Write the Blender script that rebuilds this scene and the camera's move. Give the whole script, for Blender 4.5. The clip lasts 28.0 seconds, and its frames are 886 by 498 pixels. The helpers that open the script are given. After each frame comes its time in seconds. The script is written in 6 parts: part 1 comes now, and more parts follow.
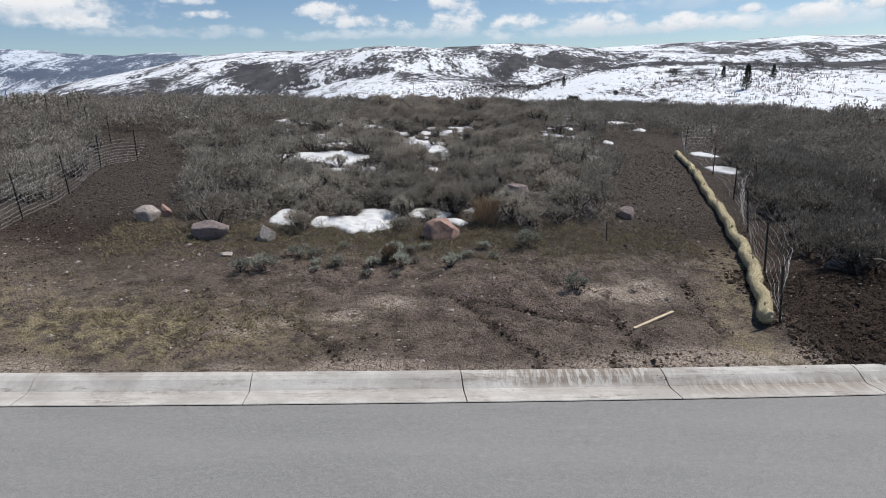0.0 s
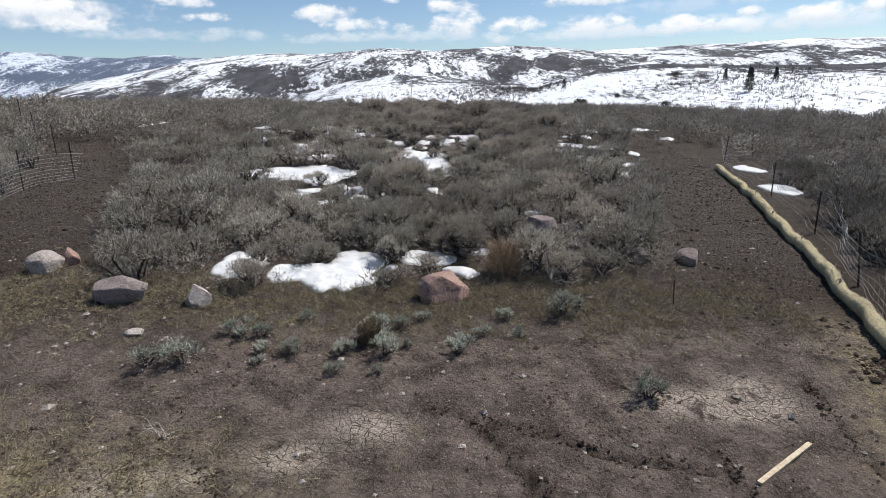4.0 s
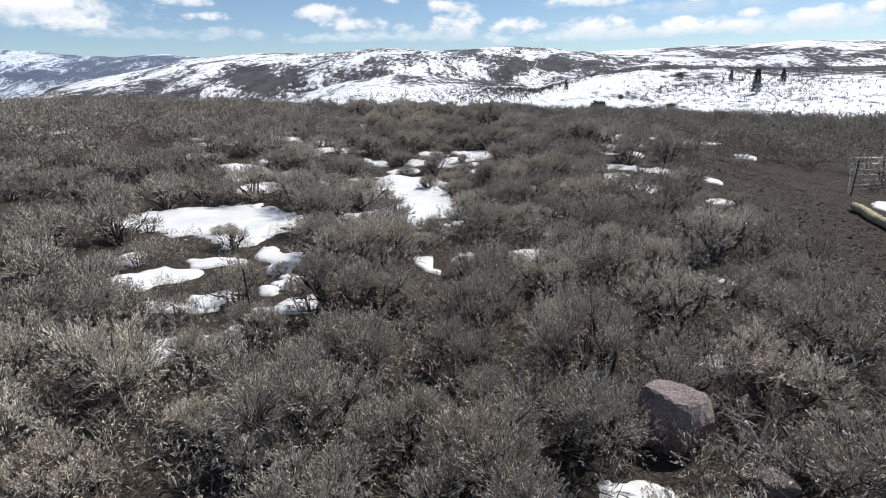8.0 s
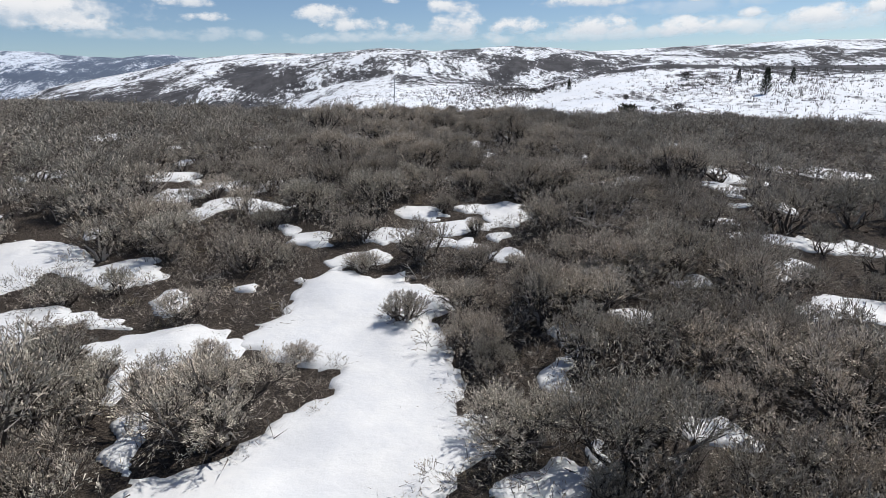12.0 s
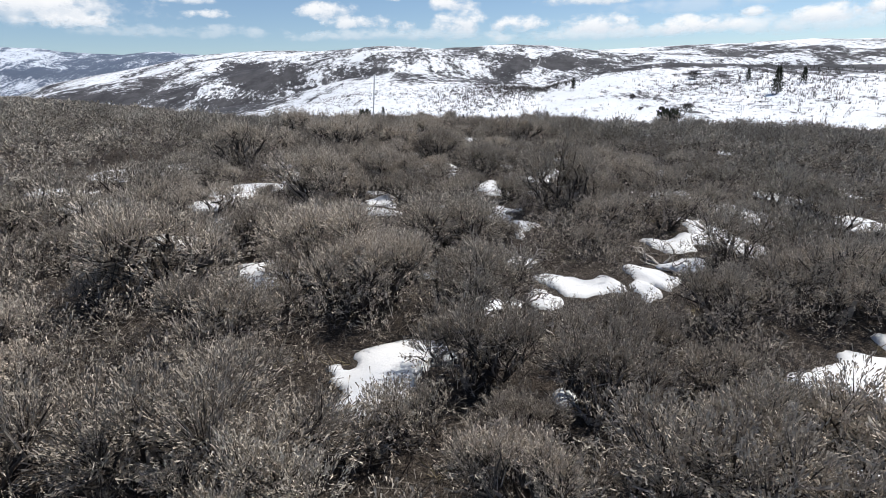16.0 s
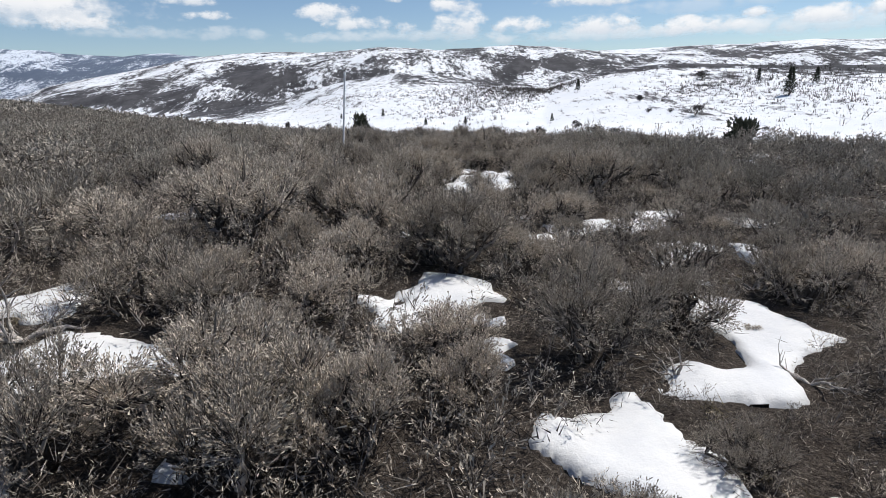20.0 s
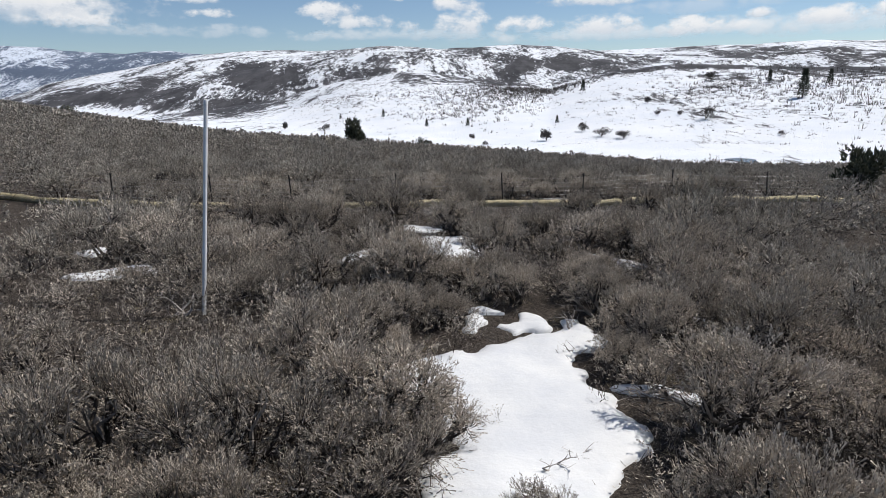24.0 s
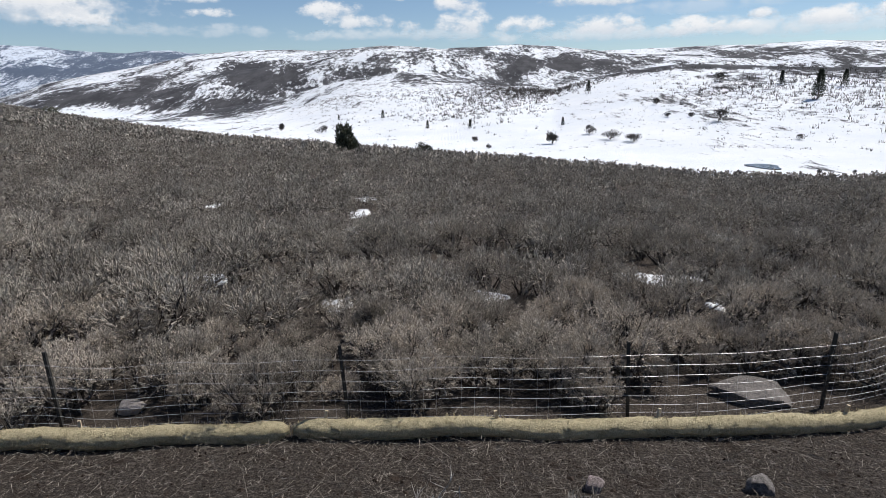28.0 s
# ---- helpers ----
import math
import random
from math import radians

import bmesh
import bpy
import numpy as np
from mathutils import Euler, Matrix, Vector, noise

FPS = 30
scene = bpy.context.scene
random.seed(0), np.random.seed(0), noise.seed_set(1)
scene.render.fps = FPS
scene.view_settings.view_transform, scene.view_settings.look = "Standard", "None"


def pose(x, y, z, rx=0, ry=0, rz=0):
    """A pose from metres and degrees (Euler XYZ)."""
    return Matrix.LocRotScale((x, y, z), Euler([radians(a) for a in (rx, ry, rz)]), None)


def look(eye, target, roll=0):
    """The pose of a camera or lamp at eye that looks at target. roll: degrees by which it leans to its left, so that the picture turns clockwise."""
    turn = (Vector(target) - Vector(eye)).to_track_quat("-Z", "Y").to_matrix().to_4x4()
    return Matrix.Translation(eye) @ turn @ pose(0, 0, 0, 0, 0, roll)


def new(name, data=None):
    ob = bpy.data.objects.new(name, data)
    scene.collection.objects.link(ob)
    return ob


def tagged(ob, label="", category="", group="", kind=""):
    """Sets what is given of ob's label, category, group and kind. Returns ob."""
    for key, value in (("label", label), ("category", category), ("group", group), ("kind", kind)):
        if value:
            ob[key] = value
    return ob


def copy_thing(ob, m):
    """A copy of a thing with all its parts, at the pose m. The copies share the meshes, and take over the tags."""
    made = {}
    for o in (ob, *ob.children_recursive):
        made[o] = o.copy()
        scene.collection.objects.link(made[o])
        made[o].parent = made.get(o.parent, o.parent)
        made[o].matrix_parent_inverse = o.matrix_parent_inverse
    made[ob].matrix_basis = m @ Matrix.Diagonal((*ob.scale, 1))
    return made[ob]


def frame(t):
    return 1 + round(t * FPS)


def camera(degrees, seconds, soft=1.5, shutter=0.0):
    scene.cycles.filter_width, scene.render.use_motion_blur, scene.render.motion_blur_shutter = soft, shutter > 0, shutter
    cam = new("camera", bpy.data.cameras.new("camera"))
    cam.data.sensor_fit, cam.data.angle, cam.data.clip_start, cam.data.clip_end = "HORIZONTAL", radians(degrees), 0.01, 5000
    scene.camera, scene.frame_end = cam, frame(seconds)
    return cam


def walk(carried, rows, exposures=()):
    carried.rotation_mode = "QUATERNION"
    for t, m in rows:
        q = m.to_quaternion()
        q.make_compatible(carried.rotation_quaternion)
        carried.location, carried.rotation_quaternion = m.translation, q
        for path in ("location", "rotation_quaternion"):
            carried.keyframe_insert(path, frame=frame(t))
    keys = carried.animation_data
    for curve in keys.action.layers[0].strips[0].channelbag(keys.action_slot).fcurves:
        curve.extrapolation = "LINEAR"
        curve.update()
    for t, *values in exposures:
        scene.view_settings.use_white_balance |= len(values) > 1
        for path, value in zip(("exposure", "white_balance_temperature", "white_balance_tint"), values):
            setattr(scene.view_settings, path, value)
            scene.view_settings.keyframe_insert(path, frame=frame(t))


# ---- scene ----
cam = camera(73.0, 28.0, soft=0.6)
PATH = [
    (0, (0.167, 0.928, 4.067), (0.147, 2.857, 3.539), -1.8),
    (0.5, (0.143, 1.25, 4.078), (0.123, 3.179, 3.55), -1.9),
    (1, (0.129, 1.572, 4.077), (0.109, 3.501, 3.55), -1.9),
    (1.5, (0.096, 1.952, 4.09), (0.075, 3.882, 3.563), -1.9),
    (2, (0.065, 2.397, 4.088), (0.045, 4.327, 3.563), -1.9),
    (2.5, (0.033, 2.91, 4.099), (0.014, 4.841, 3.576), -1.9),
    (4.5, (0.103, 5.848, 4.062), (0.085, 7.779, 3.543), -1.7),
    (5, (0.093, 6.673, 4.057), (0.075, 8.605, 3.539), -1.6),
    (5.5, (0.086, 7.594, 4.052), (0.069, 9.526, 3.534), -1.6),
    (6, (0.104, 8.577, 4.047), (0.088, 10.509, 3.53), -1.6),
    (6.5, (0.117, 9.62, 4.062), (0.1, 11.552, 3.544), -1.5),
    (7, (0.13, 10.791, 4.052), (0.113, 12.723, 3.534), -1.6),
    (7.5, (0.086, 11.916, 4.041), (0.07, 13.847, 3.522), -1.5),
    (8, (0.09, 13.045, 4.003), (0.075, 14.977, 3.484), -1.5),
    (8.5, (0.115, 14.249, 4.003), (0.097, 16.18, 3.484), -1.6),
    (9, (0.125, 15.506, 3.977), (0.107, 17.437, 3.459), -1.7),
    (9.5, (0.155, 16.684, 4.014), (0.138, 18.616, 3.495), -1.7),
    (10, (0.182, 17.865, 4.012), (0.165, 19.796, 3.493), -1.7),
    (10.5, (0.163, 19.1, 4.003), (0.145, 21.032, 3.486), -1.7),
    (11, (0.142, 20.346, 4.024), (0.127, 22.277, 3.504), -1.5),
    (11.5, (0.14, 21.567, 4.026), (0.124, 23.499, 3.508), -1.6),
    (13.5, (0.309, 26.296, 4.18), (0.292, 28.227, 3.658), -1.6),
    (14, (0.325, 27.508, 4.183), (0.308, 29.439, 3.662), -1.6),
    (14.5, (0.323, 28.72, 4.191), (0.305, 30.651, 3.67), -1.6),
    (15, (0.335, 29.94, 4.183), (0.318, 31.87, 3.661), -1.5),
    (15.5, (0.336, 31.175, 4.181), (0.318, 33.106, 3.658), -1.5),
    (16, (0.334, 32.366, 4.173), (0.315, 34.296, 3.649), -1.4),
    (16.5, (0.312, 33.602, 4.156), (0.293, 35.533, 3.634), -1.4),
    (17, (0.268, 34.821, 4.165), (0.248, 36.751, 3.643), -1.4),
    (17.5, (0.204, 36.033, 4.19), (0.183, 37.964, 3.669), -1.4),
    (18, (0.122, 37.249, 4.195), (0.102, 39.18, 3.673), -1.3),
    (18.5, (0.082, 38.428, 4.207), (0.06, 40.359, 3.687), -1.5),
    (19, (0.051, 39.61, 4.225), (0.029, 41.541, 3.705), -1.5),
    (19.5, (0.05, 40.821, 4.25), (0.029, 42.752, 3.73), -1.5),
    (20, (0.063, 42.053, 4.273), (0.04, 43.984, 3.753), -1.5),
    (20.5, (0.081, 43.268, 4.256), (0.056, 45.199, 3.737), -1.5),
    (21, (0.087, 44.432, 4.283), (0.063, 46.364, 3.764), -1.4),
    (21.5, (0.1, 45.574, 4.435), (0.075, 47.505, 3.916), -1.4),
    (22, (0.107, 46.754, 4.63), (0.083, 48.685, 4.11), -1.3),
    (22.5, (0.111, 47.92, 4.76), (0.088, 49.85, 4.239), -1.2),
    (24.5, (0.228, 52.803, 4.866), (0.2, 54.734, 4.343), -1.2),
    (25, (0.192, 54.057, 4.913), (0.166, 55.988, 4.391), -1.3),
    (25.5, (0.151, 55.403, 4.909), (0.124, 57.333, 4.387), -1.2),
    (26, (0.061, 56.71, 4.919), (0.033, 58.64, 4.397), -1.2),
    (26.5, (-0.003, 58.018, 4.95), (-0.032, 59.949, 4.428), -1.2),
    (27, (-0.063, 59.361, 4.99), (-0.094, 61.292, 4.469), -1.2),
    (27.5, (-0.103, 60.793, 5.021), (-0.133, 62.724, 4.499), -1.1),
    (28, (-0.135, 62.224, 5.045), (-0.164, 64.155, 4.522), -1.1),
]
walk(cam, [(t, look(eye, target, roll)) for t, eye, target, roll in PATH], exposures=((0, -0.05), (2, -0.02), (5, 0.22), (7, 0.22), (8.5, 0.2), (10, 0.07), (11, -0.1), (14, 0.05), (15.5, 0.1), (17.5, 0.17), (19, 0.1), (20, 0.02), (22, -0.03), (25, -0.1), (28, -0.04)))

# ---- light ----
SUN_AZ, SUN_EL = radians(61), radians(54)   # bearing east of the way ahead, height
world = bpy.data.worlds.new("sky")
scene.world = world
world.use_nodes = True
wn = world.node_tree.nodes
sky = wn.new("ShaderNodeTexSky")
sky.sky_type, sky.sun_disc, sky.sun_elevation, sky.sun_rotation = "NISHITA", False, SUN_EL, SUN_AZ
sky.altitude, sky.air_density, sky.dust_density, sky.ozone_density = 1500, 1.0, 0.45, 3.4
wn["Background"].inputs["Strength"].default_value = 0.096
world.node_tree.links.new(sky.outputs[0], wn["Background"].inputs["Color"])
sun = new("sun", bpy.data.lights.new("sun", "SUN"))
sun.data.energy, sun.data.angle, sun.data.color = 5.0, radians(0.55), (1.0, 0.96, 0.9)
sun.matrix_world = look((600 * math.sin(SUN_AZ), 600 * math.cos(SUN_AZ), 700), (0, 0, 700 - 600 * math.tan(SUN_EL)))
scene.view_settings.exposure = 0.0


# ---- materials ----
def material(name, rough=0.9, spec=0.3):
    m = bpy.data.materials.new(name)
    m.use_nodes = True
    b = m.node_tree.nodes["Principled BSDF"]
    b.inputs["Roughness"].default_value = rough
    b.inputs["Specular IOR Level"].default_value = spec
    return m, m.node_tree.nodes, m.node_tree.links, b


class Graph:
    """Short forms for the nodes of one material."""

    def __init__(self, name, rough=0.9, spec=0.3):
        self.m, self.n, self.l, self.b = material(name, rough, spec)
        self.geo = self.n.new("ShaderNodeNewGeometry")
        self.obj = self.n.new("ShaderNodeObjectInfo")
        self.pos = self.geo.outputs["Position"]

    def put(self, value, socket):
        if isinstance(value, (int, float)):
            socket.default_value = value
        elif isinstance(value, tuple):
            socket.default_value = (*value, 1) if len(value) == 3 and len(socket.default_value) == 4 else value
        else:
            self.l.new(value, socket)

    def noise(self, scale, detail=4, rough=0.6, where=None, stretch=None, warp=0.0):
        t = self.n.new("ShaderNodeTexNoise")
        for key, v in (("Scale", scale), ("Detail", detail), ("Roughness", rough), ("Distortion", warp)):
            t.inputs[key].default_value = v
        where = where or self.pos
        if stretch:
            mp = self.n.new("ShaderNodeMapping")
            mp.inputs["Scale"].default_value = stretch
            self.l.new(where, mp.inputs[0])
            where = mp.outputs[0]
        self.l.new(where, t.inputs["Vector"])
        return t.outputs[0]

    def cells(self, scale, feature="F1", where=None):
        t = self.n.new("ShaderNodeTexVoronoi")
        t.feature = feature
        t.inputs["Scale"].default_value = scale
        self.l.new(where or self.pos, t.inputs["Vector"])
        return t.outputs["Distance"]

    def ramp(self, value, a, b, lo=0.0, hi=1.0):
        t = self.n.new("ShaderNodeMapRange")
        t.interpolation_type = "SMOOTHSTEP"
        for v, s in zip((value, a, b, lo, hi), t.inputs):
            self.put(v, s)
        return t.outputs[0]

    def math(self, op, a, b=0.0):
        t = self.n.new("ShaderNodeMath")
        t.operation = op
        self.put(a, t.inputs[0])
        self.put(b, t.inputs[1])
        return t.outputs[0]

    def mix(self, fac, a, b, blend="MIX"):
        t = self.n.new("ShaderNodeMix")
        t.data_type, t.blend_type = "RGBA", blend
        self.put(fac, t.inputs[0])
        self.put(a, t.inputs[6])
        self.put(b, t.inputs[7])
        return t.outputs[2]

    def attr(self, name):
        t = self.n.new("ShaderNodeAttribute")
        t.attribute_name = name
        return t.outputs["Fac"]

    def bump(self, height, distance, strength=1.0):
        t = self.n.new("ShaderNodeBump")
        t.inputs["Strength"].default_value, t.inputs["Distance"].default_value = strength, distance
        self.l.new(height, t.inputs["Height"])
        self.l.new(t.outputs[0], self.b.inputs["Normal"])

    def colour(self, c):
        self.put(c, self.b.inputs["Base Color"])
        return self.m


def ground_material():
    g = Graph("earth_and_hills", 0.95, 0.15)
    big, mid, fine = g.noise(0.35, 5), g.noise(2.2, 6, 0.65), g.noise(28, 5, 0.7)
    soil = g.mix(g.ramp(mid, 0.36, 0.62), (0.042, 0.032, 0.027), (0.155, 0.119, 0.100))
    crumbs = g.noise(11, 8, 0.78)
    soil = g.mix(g.ramp(crumbs, 0.5, 0.36, 0, 0.8), soil, (0.036, 0.025, 0.020))
    soil = g.mix(g.ramp(fine, 0.55, 0.72), soil, (0.25, 0.19, 0.155))
    dry = g.mix(g.ramp(fine, 0.3, 0.7), (0.30, 0.24, 0.192), (0.54, 0.46, 0.385))
    plates = g.ramp(g.cells(9, "DISTANCE_TO_EDGE"), 0.012, 0.05)
    dry = g.mix(plates, (0.09, 0.068, 0.054), dry)
    soil = g.mix(g.math("MULTIPLY", g.attr("pale"), g.ramp(g.noise(3.2, 7, 0.75, warp=0.4), 0.36, 0.48)), soil, dry)
    straw = g.mix(g.ramp(g.noise(40, 3, 0.8), 0.35, 0.7), (0.20, 0.16, 0.09), (0.55, 0.47, 0.29))
    soil = g.mix(g.math("MULTIPLY", g.attr("straw"), g.ramp(g.noise(3.0, 6, 0.75), 0.42, 0.6)), soil, straw)
    soil = g.mix(g.attr("dark"), soil, g.mix(g.ramp(crumbs, 0.38, 0.62), (0.017, 0.012, 0.009), (0.062, 0.041, 0.029)))
    # earth coloured near black along the rill bottoms
    soil = g.mix(g.attr("rill_dark"), soil, (0.016, 0.012, 0.010))
    litter = g.mix(g.ramp(g.noise(45, 4, 0.8), 0.4, 0.72), (0.036, 0.029, 0.024), (0.165, 0.14, 0.118))
    soil = g.mix(g.math("MULTIPLY", g.attr("litter"), g.ramp(mid, 0.25, 0.5)), soil, litter)
    # far hills: brush and trees under a broken cover of snow
    brush = g.mix(g.ramp(g.noise(0.03, 7, 0.75, stretch=(1, 0.4, 1)), 0.35, 0.7), (0.040, 0.040, 0.045), (0.092, 0.090, 0.096))
    patchy = g.math("ADD", g.noise(0.011, 8, 0.75, warp=0.5, stretch=(1, 0.4, 1)), g.math("MULTIPLY", g.noise(0.13, 6, 0.85, stretch=(1, 0.3, 1)), 0.8))
    cover = g.math("ADD", g.attr("snow"), g.math("MULTIPLY", g.math("SUBTRACT", patchy, 0.915), 2.9))
    gullies = g.noise(0.0042, 5, 0.6, warp=1.6, stretch=(1, 0.45, 1.5))
    cover = g.math("ADD", cover, g.math("MULTIPLY", g.attr("ridge"), g.math("MULTIPLY", g.math("SUBTRACT", gullies, 0.5), 2.2)))
    white = g.ramp(cover, 0.38, 0.62)
    clumps = g.math("MULTIPLY", g.ramp(g.cells(0.11), 0.34, 0.2), g.math("MULTIPLY", g.ramp(g.noise(0.012, 4), 0.42, 0.58, 0.0, 0.85), g.ramp(g.attr("snow"), 0.92, 0.7)))
    white = g.math("MULTIPLY", white, g.math("SUBTRACT", 1.0, clumps))
    snow = g.mix(g.ramp(g.noise(0.05, 5), 0.3, 0.8), (0.70, 0.73, 0.78), (0.80, 0.81, 0.83))
    hills = g.mix(white, brush, snow)
    # aerial haze painted into the hill colours: bluer with distance
    hills = g.mix(g.attr("haze_tint"), hills, g.mix(g.math("MULTIPLY", white, 0.75), (0.10, 0.135, 0.20), (0.62, 0.69, 0.80)))
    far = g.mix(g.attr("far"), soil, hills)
    relief = g.math("ADD", g.math("ADD", g.noise(9, 6, 0.7), g.math("MULTIPLY", crumbs, 0.8)), g.math("MULTIPLY", fine, 0.45))
    crack = g.ramp(g.cells(7, "DISTANCE_TO_EDGE"), 0.0, 0.05)
    relief = g.math("ADD", relief, g.math("MULTIPLY", crack, g.math("MULTIPLY", g.attr("pale"), 0.35)))
    g.bump(relief, 0.075, 1.0)
    return g.colour(far)


def simple(name, dark, light, scale, rough=0.9, spec=0.3, bump=0.0, detail=5, fine=0.0, metal=0.0, where=None):
    g = Graph(name, rough, spec)
    if where == "object":
        tc = g.n.new("ShaderNodeTexCoord")
        where = tc.outputs["Object"]
    c = g.mix(g.ramp(g.noise(scale, detail, 0.65, where), 0.3, 0.7), dark, light)
    if fine:
        c = g.mix(g.ramp(g.noise(fine, 4, 0.7, where), 0.35, 0.75), c, tuple(min(1, v * 1.55) for v in light))
    if bump:
        g.bump(g.math("ADD", g.noise(scale * 3, 6, 0.7, where), g.math("MULTIPLY", g.noise(scale * 14, 4, 0.7, where), 0.3)), bump)
    g.b.inputs["Metallic"].default_value = metal
    return g.colour(c)


def foliage(name, a, b, c, through_light=0.12, drift=0.0):
    """Small leaves: the hue drifts from bush to bush and from leaf to leaf, and dries to brown up the slope."""
    g = Graph(name, 0.8, 0.2)
    leaf = g.mix(g.geo.outputs["Random Per Island"], a, b)
    which = g.math("FRACT", g.math("ADD", g.obj.outputs["Random"], g.attr("tone")))
    split = g.n.new("ShaderNodeSeparateXYZ")
    g.l.new(g.pos, split.inputs[0])
    drier = g.ramp(split.outputs[1], 20, 42, 0.0, drift)
    patch = g.ramp(g.math("ADD", g.math("ADD", g.math("MULTIPLY", g.noise(0.55, 3), 0.6), g.math("MULTIPLY", which, 0.4)), drier), 0.42, 0.74)
    col = g.mix(g.math("MULTIPLY", patch, 0.6), leaf, g.mix(0.35, leaf, c))
    value = g.ramp(g.math("FRACT", g.math("MULTIPLY", which, 7.31)), 0.0, 1.0, 0.72, 1.22)
    col = g.mix(1.0, col, g.math("MULTIPLY", value, 1.0), "MULTIPLY")
    thin = g.n.new("ShaderNodeBsdfTranslucent")
    both = g.n.new("ShaderNodeMixShader")
    both.inputs[0].default_value = through_light
    g.l.new(col, thin.inputs[0])
    g.l.new(g.b.outputs[0], both.inputs[1])
    g.l.new(thin.outputs[0], both.inputs[2])
    g.l.new(both.outputs[0], g.n["Material Output"].inputs["Surface"])
    return g.colour(col)


def bark():
    """Shredded bark, dark on the limbs, and bleached on some of the twigs."""
    g = Graph("sage_bark", 0.95, 0.2)
    c = g.mix(g.ramp(g.noise(14, 5), 0.3, 0.7), (0.028, 0.023, 0.02), (0.10, 0.085, 0.074))
    c = g.mix(g.ramp(g.geo.outputs["Random Per Island"], 0.6, 1.0, 0.0, 0.9), c, (0.42, 0.38, 0.34))
    g.bump(g.noise(60, 4), 0.006)
    return g.colour(c)


M_GROUND = ground_material()
M_SAGE = foliage("sage_leaf", (0.172, 0.157, 0.128), (0.69, 0.632, 0.53), (0.44, 0.318, 0.258), drift=0.34)
# the usual sage in a darker colour, for the strip past the fence
M_SAGE_DARK = foliage("sage_leaf_dark", (0.075, 0.067, 0.056), (0.40, 0.365, 0.31), (0.18, 0.15, 0.125))
M_SAGE_FAR = foliage("sage_brush_far", (0.15, 0.139, 0.114), (0.55, 0.508, 0.43), (0.36, 0.277, 0.228), drift=0.26)
M_GREEN = foliage("young_sage_leaf", (0.23, 0.245, 0.185), (0.60, 0.62, 0.52), (0.33, 0.34, 0.27))
M_DRY = foliage("dry_rabbitbrush", (0.17, 0.115, 0.075), (0.33, 0.24, 0.16), (0.2, 0.13, 0.085))
M_BARK = bark()
M_DEAD = simple("weathered_wood", (0.16, 0.14, 0.125), (0.42, 0.39, 0.36), 9, 0.9, 0.2, 0.012, fine=70)
M_LITTER = simple("dead_litter", (0.085, 0.073, 0.062), (0.27, 0.24, 0.205), 9, 0.9, 0.2, fine=70)
M_SNOW = simple("old_snow", (0.57, 0.58, 0.60), (0.68, 0.68, 0.675), 1.5, 0.6, 0.3, 0.012)
M_ROCK = simple("purple_sandstone", (0.115, 0.092, 0.088), (0.235, 0.192, 0.182), 5, 0.9, 0.25, 0.03, fine=35)
M_ROCK_RED = simple("red_sandstone", (0.17, 0.105, 0.085), (0.30, 0.20, 0.165), 5, 0.9, 0.25, 0.03, fine=35)
M_ROCK_PALE = simple("pale_stone", (0.22, 0.19, 0.172), (0.34, 0.30, 0.275), 5, 0.9, 0.25, 0.03, fine=30)
M_ROCK_DARK = simple("dark_basalt", (0.05, 0.046, 0.044), (0.15, 0.135, 0.125), 5, 0.9, 0.25, 0.03, fine=35)
M_STRAW = simple("straw_netting", (0.22, 0.18, 0.10), (0.55, 0.47, 0.30), 22, 0.85, 0.25, 0.03, fine=120)
M_POST = simple("dark_painted_steel", (0.018, 0.017, 0.016), (0.05, 0.045, 0.04), 20, 0.6, 0.4)
M_WIRE = simple("galvanised_wire", (0.42, 0.42, 0.42), (0.68, 0.68, 0.68), 8, 0.45, 0.5, metal=0.25)
M_LATH = simple("sawn_pine", (0.42, 0.33, 0.22), (0.62, 0.52, 0.38), 18, 0.8, 0.3, 0.004)
M_PIPE = simple("white_plastic_pipe", (0.62, 0.62, 0.63), (0.74, 0.74, 0.74), 6, 0.4, 0.5)
M_BLADE = simple("pond_water", (0.03, 0.026, 0.022), (0.05, 0.045, 0.04), 0.2, 0.15, 0.5)


def concrete():
    g = Graph("kerb_concrete", 0.9, 0.3)
    c = g.mix(g.ramp(g.noise(1.3, 6, 0.7), 0.35, 0.7), (0.38, 0.358, 0.33), (0.58, 0.56, 0.525))
    mud = g.ramp(g.math("ADD", g.noise(2.0, 6, 0.75, stretch=(0.5, 2.5, 1)), g.math("MULTIPLY", g.noise(12, 4, 0.7), 0.3)), 0.66, 0.86)
    c = g.mix(g.math("MULTIPLY", mud, 0.8), c, (0.19, 0.15, 0.12))
    across = g.attr("across")
    band = g.math("MULTIPLY", g.ramp(across, 0.10, 0.24), g.ramp(across, 0.52, 0.36))
    c = g.mix(g.math("MULTIPLY", band, g.ramp(g.noise(1.1, 6, 0.7, stretch=(0.4, 3, 1)), 0.36, 0.6, 0.0, 0.5)), c, (0.34, 0.305, 0.27))
    wash = g.math("MULTIPLY", g.attr("wash"), g.ramp(g.noise(6, 6, 0.7, stretch=(2.5, 0.35, 1)), 0.40, 0.56))
    c = g.mix(wash, c, (0.235, 0.195, 0.16))
    c = g.mix(g.ramp(g.noise(90, 3), 0.5, 0.8), c, (0.30, 0.28, 0.26))
    g.bump(g.noise(60, 4), 0.006)
    return g.colour(c)


